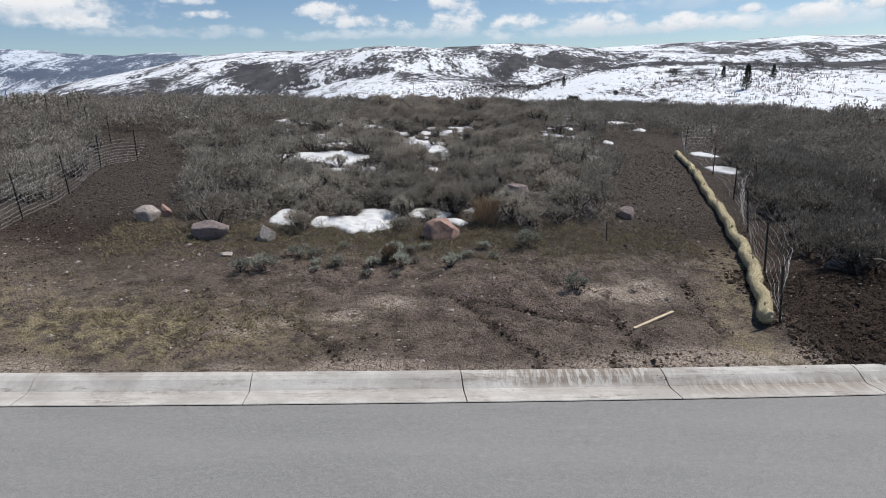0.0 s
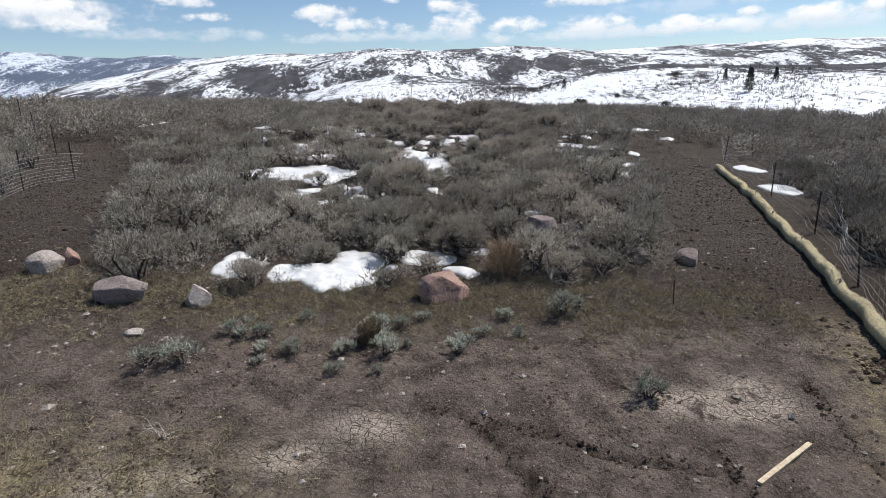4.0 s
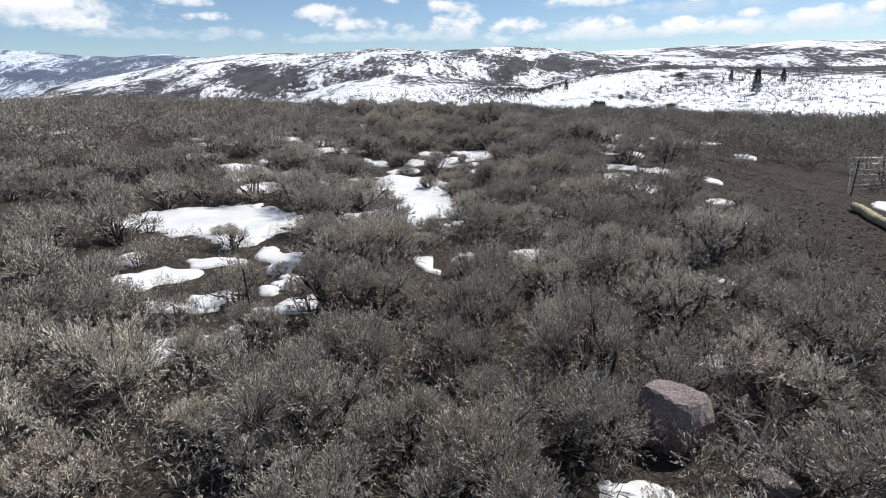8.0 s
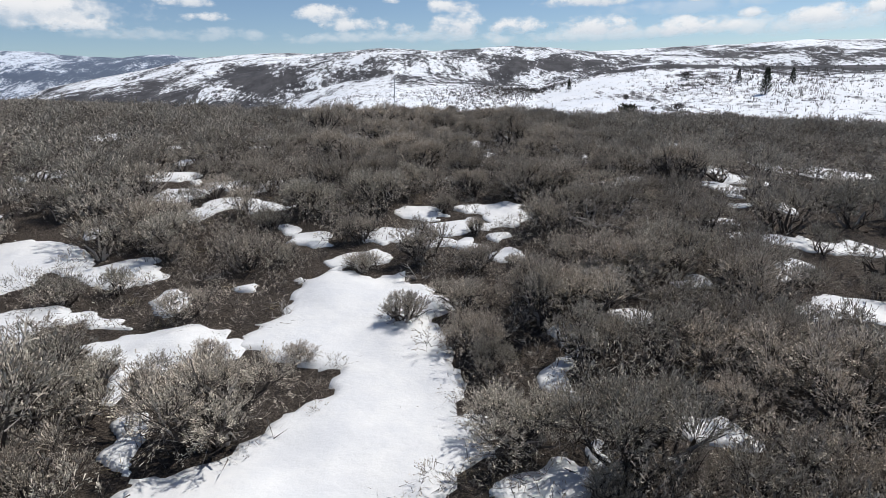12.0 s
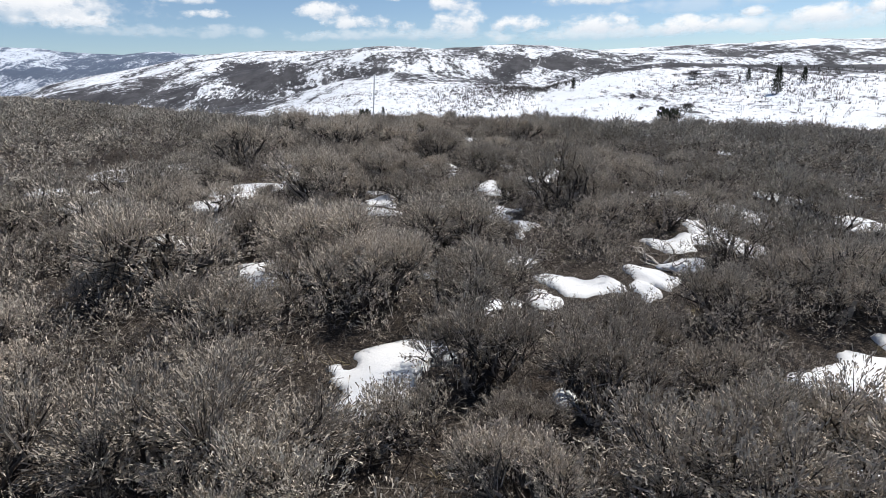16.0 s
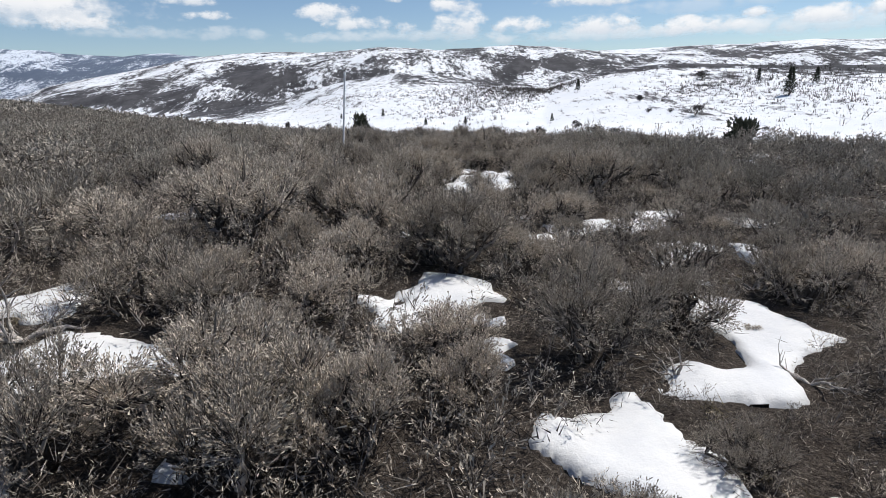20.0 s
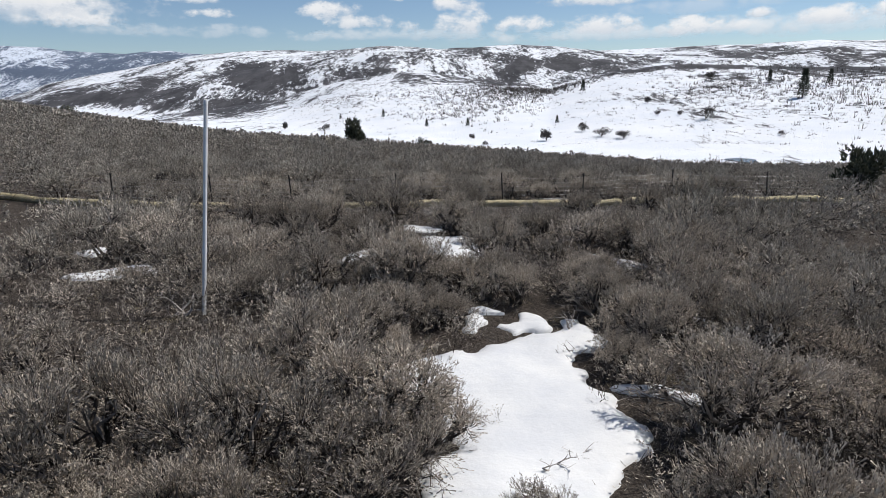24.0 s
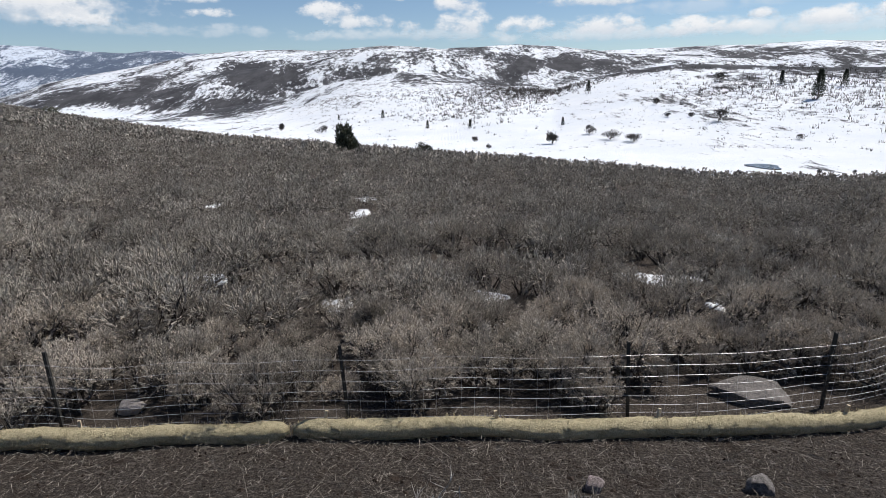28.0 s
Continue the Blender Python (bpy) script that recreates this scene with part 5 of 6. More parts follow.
boulder(2.45, 66.55, 0.23, 0.15, M_ROCK_DARK, "dark rounded rock beside the straw wattle", 18)
boulder(1.04, 66.55, 0.19, 0.11, M_ROCK, "small grey rock beside the straw wattle", 19)
boulder(-3.68, 68.0, 0.32, 0.14, M_ROCK_PALE, "small pale rock behind the wire fence", 20)
boulder(11.40, 16.47, 0.75, 0.5, M_ROCK, "grey boulder in dark soil beyond the wattle", 21)
boulder(8.48, 13.24, 0.30, 0.2, M_ROCK, "small stone on disturbed soil", 22)
boulder(13.00, 84.51, 1.5, 0.5, M_ROCK_DARK, "dark humped rock showing through the brush", 23)


# ---- straw wattles, fences ----
def catmull(pts, step):
    p = np.array([2 * np.array(pts[0]) - pts[1], *pts, 2 * np.array(pts[-1]) - pts[-2]], float)
    out = []
    for i in range(1, len(p) - 2):
        n = max(2, int(np.linalg.norm(p[i + 1] - p[i]) / step))
        for t in np.linspace(0, 1, n, endpoint=False):
            out.append(0.5 * (2 * p[i] + (p[i + 1] - p[i - 1]) * t + (2 * p[i - 1] - 5 * p[i] + 4 * p[i + 1] - p[i + 2]) * t ** 2 + (3 * p[i] - p[i - 1] - 3 * p[i + 1] + p[i + 2]) * t ** 3))
    out.append(p[-2])
    return np.array(out)


def wattle(line, radius, seed, label, stakes=(), lumpy=0):
    """A straw-filled roll: a lumpy netted tube with straw ends standing out, and wooden stakes through it."""
    rng = np.random.default_rng(seed)
    p = catmull(line, 0.06)
    s = np.r_[0, np.cumsum(np.linalg.norm(np.diff(p, axis=0), axis=1))]
    z = land(p[:, 0], p[:, 1]) + radius * 0.86 + 0.015 * np.sin(s * 2.1 + seed)
    pinch = 1 + 0.05 * np.sin(s * 3.3 + seed) + 0.04 * np.sin(s * 7.9) + rng.normal(0, 0.012, len(s))
    knots = np.cumsum(rng.uniform(0.55, 1.05, 60)) if lumpy else np.array([])
    for k in knots:
        pinch = pinch * (1 - rng.uniform(0.12, 0.24) * np.exp(-((s - k) / 0.07) ** 2)) * (1 + 0.06 * np.exp(-((s - k - 0.3) / 0.15) ** 2))
        p[:, 0] += rng.normal(0, 0.035) * np.exp(-((s - k) / 0.3) ** 2)
    pinch = pinch * (1 - 0.16 * lumpy * s / s[-1])
    rad = radius * pinch
    for e in (0, 1, 2, 3):
        rad[e] *= (0.35, 0.75, 0.93, 0.98)[e]
        rad[-1 - e] *= (0.35, 0.75, 0.93, 0.98)[e]
    pts = np.c_[p, z]
    v, f = tube(pts, rad, 16)
    v = v + 0.006 * rng.normal(size=v.shape)
    caps = [(0, *range(15, 0, -1)), tuple(range(len(v) - 16, len(v)))]
    me = bpy.data.meshes.new("roll")
    me.from_pydata([tuple(q) for q in v], [], [tuple(int(i) for i in q) for q in f] + caps)
    me.materials.append(M_STRAW)
    for q in me.polygons:
        q.use_smooth = True
    top = thing("straw_wattle", label, "erosion wattle", group="straw wattles")
    part("roll", me, top)
    n = int(s[-1] * 900)
    i = rng.integers(0, len(v), n)
    axis = np.repeat(pts, 16, axis=0)
    outw = unit(v[i] - axis[i])
    way = unit(outw * 0.35 + rng.normal(0, 0.6, (n, 3)))
    me = mesh_from("straw", *blades(v[i] - outw * 0.004, way, rng.uniform(0.025, 0.06, n), np.full(n, 0.003), rng), M_STRAW)
    tagged(part("straw", me, top, "loose straw ends"), kind="stuff")
    for k in stakes:
        c = pts[int(np.argmin(abs(s - k)))]
        bm = bmesh.new()
        bmesh.ops.create_cube(bm, size=1)
        for q in bm.verts:
            q.co = (q.co.x * 0.028, q.co.y * 0.028, q.co.z * 0.26)
        bmesh.ops.bevel(bm, geom=bm.edges[:], offset=0.004, segments=1)
        me = bpy.data.meshes.new("stake")
        bm.to_mesh(me)
        bm.free()
        me.materials.append(M_LATH)
        part("stake", me, top, "short wooden stake", Matrix.Translation(c + (0, 0.03, radius * 0.5)) @ pose(0, 0, 0, rng.uniform(-14, 14), rng.uniform(-14, 14), 20))
    return top


def bar(a, b, r, sides=4):
    return tube(np.array([a, (np.array(a) + b) / 2, b]), np.full(3, r), sides)


def tpost_mesh(h):
    """A studded steel T-post."""
    bm = bmesh.new()
    for sx, sy, ox, oy in ((0.036, 0.006, 0, 0), (0.006, 0.034, 0, 0.017)):
        g = bmesh.ops.create_cube(bm, size=1)
        for q in g["verts"]:
            q.co = (q.co.x * sx + ox, q.co.y * sy + oy, (q.co.z + 0.5) * (h + 0.25) - 0.25)
    for k in range(int(h / 0.06)):
        g = bmesh.ops.create_cube(bm, size=1)
        for q in g["verts"]:
            q.co = (q.co.x * 0.012, q.co.y * 0.008 - 0.006, q.co.z * 0.02 + 0.05 + 0.06 * k)
    me = bpy.data.meshes.new("post")
    bm.to_mesh(me)
    bm.free()
    me.materials.append(M_POST)
    return me


def fence(posts, height, label, seed, mesh_h=0.95, rows=9, droop=None, every=0.155, leaning=True, gauge=0.0021):
    """Steel posts with woven wire: line wires and upright stays, slack between the posts."""
    rng = np.random.default_rng(seed)
    top = thing("wire_fence", label, "fence", group="wire fences")
    data = tpost_mesh(height)
    for x, y in posts:
        part("post", data, top, "dark steel post", Matrix.Translation((x, y, ground_z(x, y))) @ pose(0, 0, 0, rng.uniform(-5, 5) if leaning else 0, rng.uniform(-5, 5) if leaning else 0, rng.uniform(-20, 20)))
    line = catmull(posts, 0.12)
    s = np.r_[0, np.cumsum(np.linalg.norm(np.diff(line, axis=0), axis=1))]
    g = land(line[:, 0], line[:, 1])
    hs = mesh_h * (np.linspace(0, 1, rows) ** 1.15) + 0.04

    def at(h):
        lean = droop(s) if droop else 0 * s
        wob = 0.018 * np.sin(s * 2.3 + h * 5 + seed) + 0.012 * np.sin(s * 5.1 + h * 9)
        d = np.gradient(line, axis=0)
        d = d / (np.linalg.norm(d, axis=1)[:, None] + 1e-9)
        off = np.c_[d[:, 1], -d[:, 0]] * (wob * 1.5 + lean * h)[:, None]
        return np.c_[line + off, g + h * np.sqrt(np.maximum(0.05, 1 - lean ** 2)) + wob * 0.5]

    for h in hs:
        part("line_wire", mesh_from("line_wire", *tube(at(h), np.full(len(s), gauge), 3), M_WIRE), top)
    lo, hi, md = at(hs[0]), at(hs[-1]), at(hs[rows // 2])
    stays = [tube([lo[k], md[k], hi[k]], np.full(3, gauge * 0.6), 3) for k in np.searchsorted(s, np.arange(0, s[-1], every))[:-1]]
    for v, f in stays[:90]:
        part("stay_wire", mesh_from("stay_wire", v, f, M_WIRE), top)
    if len(stays) > 90:
        tagged(part("stay_wires", mesh_from("stay_wires", *join(stays[90:]), M_WIRE), top), kind="stuff")
    return top


wattle(WATTLE_X, 0.128, 1, "straw-filled erosion wattle snaking up the cleared strip", stakes=(0.3, 2.5, 5, 7.6, 10, 12.5, 15), lumpy=1)
fence([(5.95, 10.75), (6.78, 12.95), (7.75, 15.7), (9.0, 19.2), (10.25, 23.6), (11.6, 29.9), (13.4, 31.2)], 1.05, "slack woven-wire fence on dark steel posts beside the wattle", 2, droop=lambda s: 0.25 * np.sin(s * 0.9), gauge=0.0024, rows=7, every=0.24)
fence([(-9.9, 12.6), (-10.5, 15.6), (-11.0, 18.4), (-12.0, 22.0), (-11.6, 23.8)], 1.15, "sagging woven-wire fence curling over at its end", 3, droop=lambda s: 0.15 * np.sin(s) + 0.7 * smoothstep(7.5, 11.5, s), gauge=0.0026)
wattle([(-8.6, 67.6), (-7.0, 67.3), (-5.2, 67.24), (-3.9, 67.28), (-1.77, 67.44)], 0.098, 4, "straw-filled erosion wattle along the far fence", stakes=(1.2, 3.4, 4.9))
wattle([(-1.72, 67.44), (0.1, 67.46), (1.82, 67.5), (3.4, 67.64), (4.95, 67.98)], 0.098, 5, "straw-filled erosion wattle along the far fence", stakes=(0.3, 2.0, 3.6, 5.6))
wattle([(5.08, 68.04), (6.6, 68.6), (8.2, 69.2), (9.75, 69.8), (14, 71.5)], 0.098, 6, "straw-filled erosion wattle along the far fence", stakes=(0.5, 2.5))
wattle([(-16, 69.4), (-12, 68.4), (-8.75, 67.66)], 0.098, 7, "straw-filled erosion wattle along the far fence")
fence([(-13.5, 69.0), (-9.2, 68.0), (-6.25, 67.55), (-4.06, 67.5), (-1.2, 67.62), (1.65, 67.74), (3.9, 68.15), (6.8, 69.2), (10.3, 70.5), (14.2, 72.0)], 0.90, "woven-wire fence on dark steel posts along the far edge", 8, mesh_h=0.72, rows=8, gauge=0.0015)


# lone steel posts of the older fence line, with no wire left
POST = tpost_mesh(1.2)
for x, y in ((-15.34, 28.94), (-17.93, 31.76), (-21.4, 36.11), (-24.0, 38.23), (-29.75, 43.04), (-26.5, 46)):
    ob = new("fence_post", POST)
    ob.matrix_basis = pose(x, y, ground_z(x, y))
    tagged(ob, "dark steel fence post standing in the brush", "post", "lone fence posts")
for x, y, h in ((-6.84, 19.2, 0.75), (-2.4, 20.16, 0.9), (3.89, 14.63, 0.45)):
    ob = new("survey_stake", tpost_mesh(h))
    ob.matrix_basis = pose(x, y, ground_z(x, y), 2, -3, 10) @ Matrix.Diagonal((0.55, 0.55, 1, 1))
    tagged(ob, "thin dark survey stake among sagebrush", "stake", "survey stakes")


def marker_pole(foot, tip):
    foot, tip = np.array(foot, float), np.array(tip, float)
    top = thing("marker_pole", "tall white plastic pipe pole standing in sagebrush", "pole")
    pts = foot + (tip - foot) * np.linspace(0, 1, 8)[:, None]
    part("pipe", mesh_from("pipe", *tube(pts, np.full(8, 0.024), 16), M_PIPE, True), top)
    w = unit(tip - foot)
    part("pipe_cap", mesh_from("pipe_cap", *tube(np.array([tip - w * 0.05, tip, tip + w * 0.012, tip + w * 0.016]), (0.027, 0.027, 0.022, 0.001), 16), M_PIPE, True), top)
    mid = foot + (tip - foot) * 0.33
    part("coupling", mesh_from("coupling", *tube(np.array([mid - w * 0.03, mid, mid + w * 0.03]), (0.027, 0.028, 0.027), 16), M_PIPE, True), top)


marker_pole((-2.79, 58.3, ground_z(-2.79, 58.3) - 0.1), (-2.66, 58.84, 4.73))


def lath():
    bm = bmesh.new()
    bmesh.ops.create_cube(bm, size=1)
    for q in bm.verts:
        q.co = (q.co.x * 1.1, q.co.y * 0.055, q.co.z * 0.03)
    bmesh.ops.bevel(bm, geom=bm.edges[:], offset=0.004, segments=1)
    me = bpy.data.meshes.new("wooden_lath")
    bm.to_mesh(me)
    bm.free()
    me.materials.append(M_LATH)
    ob = new("wooden_lath", me)
    ob.matrix_basis = pose(3.77, 10.85, ground_z(3.77, 10.85) + 0.03, 2, -2, 35)
    tagged(ob, "pale sawn wooden lath lying on bare soil", "lath")


lath()


# ---- trees and shrubs beyond ----
def conifer(x, y, h, label, seed):
    rng = np.random.default_rng(seed)
    top = thing("conifer", label, "tree", Matrix.Translation((x, y, ground_z(x, y) - 0.2)), "dark conifers on the snowy slope")
    part("trunk", mesh_from("trunk", *tube([(0, 0, 0), (0, 0, h * 0.5), (0, 0, h)], (0.025 * h, 0.015 * h, 0.003), 7), M_BARK), top)
    n = 1500
    u = rng.uniform(0.05, 1, n) ** 0.8
    a = rng.uniform(0, 2 * np.pi, n)
    reach = (1 - u) * 0.26 * h * (0.65 + 0.5 * np.sin(u * 40 + 3 * np.sin(a * 3)) ** 2) + 0.03 * h
    t = rng.uniform(0.1, 1, n)
    base = np.stack([np.cos(a) * reach * t, np.sin(a) * reach * t, u * h * 0.98], 1)
    way = unit(np.stack([np.cos(a), np.sin(a), rng.normal(-0.25, 0.35, n)], 1))
    part("crown", mesh_from("crown", *blades(base, way, rng.uniform(0.05, 0.1, n) * h, np.full(n, 0.012 * h), rng), M_NEEDLE), top)


def round_tree(name, x, y, w, h, mat, label, category, group, seed, n=900, bare_foot=0.0):
    """A rounded shrub or juniper: several short stems and a ragged crown of small sprays."""
    rng = np.random.default_rng(seed)
    top = thing(name, label, category, Matrix.Translation((x, y, ground_z(x, y) - 0.05)), group)
    stems = []
    for k in range(5):
        a = rng.uniform(0, 6.3)
        stems.append(tube([(0, 0, 0), (np.cos(a) * w * 0.12, np.sin(a) * w * 0.12, h * 0.4), (np.cos(a) * w * 0.25, np.sin(a) * w * 0.25, h * 0.85)], (0.03 * h, 0.02 * h, 0.006 * h), 5))
    part("stem", mesh_from("stem", *join(stems), M_BARK), top)
    lobes = np.stack([rng.uniform(-0.32, 0.32, 12) * w, rng.uniform(-0.32, 0.32, 12) * w, rng.uniform(0.25 + bare_foot, 0.8, 12) * h], 1)
    pick = rng.integers(0, 12, n)
    off = unit(rng.normal(size=(n, 3))) * rng.uniform(0.4, 1, (n, 1)) * (w * 0.22, w * 0.22, h * 0.22)
    base = lobes[pick] + off
    base[:, 2] = np.maximum(base[:, 2], 0.02 * h)
    way = unit(off + (0, 0, 0.12 * h) + rng.normal(0, 0.05 * h, (n, 3)))
    part("crown", mesh_from("crown", *blades(base, way, rng.uniform(0.06, 0.13, n) * h, np.full(n, 0.03 * h), rng), mat), top)


M_NEEDLE = foliage("conifer_needles", (0.018, 0.024, 0.016), (0.05, 0.06, 0.04), (0.03, 0.034, 0.022))
M_JUNIPER = foliage("juniper_sprays", (0.05, 0.056, 0.038), (0.14, 0.145, 0.10), (0.08, 0.078, 0.055))
M_THICKET = foliage("bare_thicket", (0.04, 0.036, 0.034), (0.12, 0.108, 0.10), (0.07, 0.062, 0.058))


conifer(167.5, 344.9, 13.6, "tall dark conifer on the snowy slope", 1)
conifer(174.8, 391.0, 7.5, "dark conifer on the snowy slope", 2)
conifer(84.7, 441.0, 7.5, "dark conifer at the edge of a thicket", 3)
conifer(51.3, 340.6, 4.0, "small dark conifer on the open snow", 4)
conifer(-11.2, 365.3, 4.4, "small dark conifer below the front hill", 5)
conifer(9.5, 353.3, 4.6, "small dark conifer below the front hill", 6)
conifer(-38.4, 413.2, 5.0, "small dark conifer on the front hill", 7)
conifer(-65.8, 424.3, 3.4, "small dark conifer at the foot of the hill", 8)
conifer(196, 372, 8.5, "dark conifer among bare trees on the slope", 9)
round_tree("juniper", -14.2, 144.3, 3.0, 4.6, M_JUNIPER, "dark upright juniper on the brow of the brush slope", "tree", "junipers", 11, 1600)
round_tree("juniper", 15.2, 73.2, 1.7, 1.9, M_JUNIPER, "dark rounded juniper by the far fence corner", "tree", "junipers", 12, 1500)
round_tree("juniper", -134.4, 267.1, 6.5, 3.4, M_JUNIPER, "dark juniper on the skyline of the brush hill", "tree", "junipers", 13)
round_tree("juniper", -118, 277, 2.0, 2.3, M_JUNIPER, "small dark juniper on the brush hill", "tree", "junipers", 14, 500)
round_tree("juniper", -6.5, 205, 4.2, 3.2, M_JUNIPER, "dark juniper just over the brow", "tree", "junipers", 15)
SHRUBS = ((38.6, 291.7, 4.9, 4.9), (55.8, 307.0, 5.7, 3.3), (59.5, 288.7, 8.0, 3.5), (66.0, 280.8, 6.1, 3.5), (-66.9, 378.9, 6.7, 3.7), (-93.5, 398.5, 4.0, 4.0), (108.8, 311.1, 9.2, 4.6), (153.1, 414.9, 9.4, 5.1), (99.9, 360.7, 3.6, 3.0), (93.7, 327.4, 2.7, 2.1), (102.3, 323.1, 3.2, 2.1), (9.9, 310.8, 2.8, 2.4), (13.9, 282.2, 2.1, 1.7), (117.6, 267.7, 3.1, 1.8), (-112.4, 367.0, 2.5, 1.8), (89.3, 208.2, 1.3, 1.0), (97.6, 207.8, 1.0, 0.9))
for k, (x, y, w, h) in enumerate(SHRUBS):
    round_tree("shrub", x, y, w, h * 1.1, M_THICKET, "bare brown rounded shrub standing in deep snow", "shrub", "shrubs on the snowy slope", 40 + k, 900)


def thickets():
    """Brush stems and leafless trees showing through the snow of the slopes across the valley."""
    rng = np.random.default_rng(77)
    # bearing, distance, spread of both, how many, height, width
    stands = ((29, 400, 4.5, 40, 300, 2.6, 1.0), (34, 365, 3, 45, 280, 2.8, 1.0), (31, 330, 6, 50, 420, 1.2, 1.1), (22, 345, 1.6, 14, 90, 1.8, 1.4), (26, 360, 1.6, 14, 110, 2.2, 1.4), (24, 300, 4, 40, 120, 0.9, 1.0), (21, 330, 3, 25, 90, 1.5, 0.9), (3, 400, 3, 45, 700, 2.4, 1.1), (7, 430, 2.5, 22, 700, 2.6, 1.1), (10, 445, 2, 12, 380, 2.4, 0.9),
              (1, 345, 4, 14, 160, 2.0, 1.1), (-4, 420, 3, 40, 220, 1.6, 1.1), (-10, 470, 2, 40, 240, 1.6, 1.2), (16, 450, 2.5, 14, 160, 1.6, 1.0), (12, 330, 13, 75, 420, 0.45, 0.6), (28, 320, 8, 60, 700, 0.45, 0.5), (-10, 430, 9, 70, 500, 0.55, 0.8), (0, 560, 8, 70, 700, 1.2, 1.2))
    pieces = []
    for az, r, da, dr, n, h, w in stands:
        a, d = np.radians(rng.normal(az, da, n)), rng.normal(r, dr, n)
        d = np.maximum(d, 218 + 5 * rng.random(n))
        x, y = LOOKOUT[0] + d * np.sin(a), LOOKOUT[1] + d * np.cos(a)
        base = np.repeat(np.stack([x, y, land(x, y)], 1), 6, axis=0)
        tall = np.repeat(h * rng.uniform(0.5, 1.2, n), 6)
        base[:, :2] += rng.normal(0, w * 0.6, (len(base), 2))
        way = unit(np.stack([rng.normal(0, 0.3 * w, len(base)), rng.normal(0, 0.3 * w, len(base)), np.ones(len(base))], 1))
        pieces.append(blades(base - (0, 0, 0.1), way, tall * rng.uniform(0.5, 1, len(base)), 0.06 + 0.07 * w + 0 * tall, rng))
    me = mesh_from("bare_thickets", *join(pieces), M_THICKET)
    tagged(new("bare_thickets", me), "leafless brown thickets and aspen on snowy slopes", "thicket", kind="stuff")


thickets()


def clouds():
    """Low fair-weather cloud over the ridges, far behind everything."""
    puffs = ((60, 45, 120, 28), (200, 10, 90, 13), (340, 22, 55, 14), (380, 45, 45, 9), (590, 35, 65, 18), (640, 50, 85, 15), (715, 56, 26, 12), (790, 22, 58, 13), (810, 50, 58, 24), (755, 8, 25, 8), (865, 5, 45, 8),
             (910, 54, 64, 18), (1030, 14, 95, 18), (1060, 54, 85, 18), (1215, 59, 85, 16), (1320, 42, 34, 9), (1440, 49, 66, 16), (1540, 42, 45, 12), (1420, 5, 40, 9), (700, 12, 18, 7), (150, 62, 90, 16), (1220, 18, 18, 6))
    vs, fs, us, far = [], [], [], 4700.0
    veils = ((90, 48, 210, 34, 0.42), (330, 72, 200, 14, 0.35), (700, 70, 260, 13, 0.4), (1120, 66, 380, 15, 0.5), (1400, 58, 240, 22, 0.45), (1200, 30, 160, 14, 0.25))
    for k, (u, v, w, h, dense) in enumerate([(*p, 0.9) for p in puffs] + list(veils)):
        az = math.atan((u - 784) / 1100)
        el = math.radians(8.2 - v * 0.0535) - 0.0004 * (u - 784) / 18
        c = np.array([math.sin(az), math.cos(az), math.tan(el)]) * far + (0, 30, 4)
        right, up = np.array([math.cos(az), -math.sin(az), 0]), np.array([0, 0, 1.0])
        sw, sh = w * far / 1060 * 1.12, h * far / 1060 * 1.25
        n = len(vs)
        for a, b in ((-1, -1), (1, -1), (1, 1), (-1, 1)):
            vs.append(c + right * a * sw + up * b * sh + np.array([math.sin(az), math.cos(az), 0]) * k * 1.5)
            us.append((a, b, dense))
        fs.append((n, n + 1, n + 2, n + 3))
    me = mesh_from("backdrop_clouds", vs, fs, M_CLOUD)
    for i, name in enumerate(("across", "height", "dense")):
        a = me.attributes.new(name, "FLOAT", "POINT")
        a.data.foreach_set("value", np.array([q[i] for q in us], np.float32))
    ob = tagged(new("backdrop_clouds", me), "small white fair-weather clouds in a pale blue sky", "clouds", kind="structure")
    ob.visible_shadow = False


def cloud_material():
    g = Graph("cloud", 1.0, 0.0)
    u, v = g.attr("across"), g.attr("height")
    low = g.math("MULTIPLY", g.math("MINIMUM", g.math("ADD", v, 0.25), 0.0), 1.2)
    d = g.math("ADD", g.math("MULTIPLY", u, u), g.math("ADD", g.math("MULTIPLY", v, v), g.math("MULTIPLY", low, low)))
    n = g.noise(0.006, 6, 0.6, stretch=(1, 1, 1.6))
    body = g.math("ADD", g.math("SUBTRACT", 0.62, d), g.math("MULTIPLY", g.math("SUBTRACT", n, 0.5), 2.6))
    alpha = g.math("MULTIPLY", g.ramp(body, 0.0, 0.75), g.math("MULTIPLY", g.ramp(d, 1.0, 0.55), g.attr("dense")))
    # sunlit tops and shaded undersides painted into the clouds' own glow
    tone = g.mix(g.ramp(g.math("ADD", v, g.math("MULTIPLY", n, 0.8)), -0.2, 0.8), (0.66, 0.72, 0.80), (0.95, 0.95, 0.96))
    glow, clear, both = g.n.new("ShaderNodeEmission"), g.n.new("ShaderNodeBsdfTransparent"), g.n.new("ShaderNodeMixShader")
    g.l.new(tone, glow.inputs[0])
    g.l.new(alpha, both.inputs[0])
    g.l.new(clear.outputs[0], both.inputs[1])
    g.l.new(glow.outputs[0], both.inputs[2])
    g.l.new(both.outputs[0], g.n["Material Output"].inputs["Surface"])
    return g.m


M_CLOUD = cloud_material()
clouds()


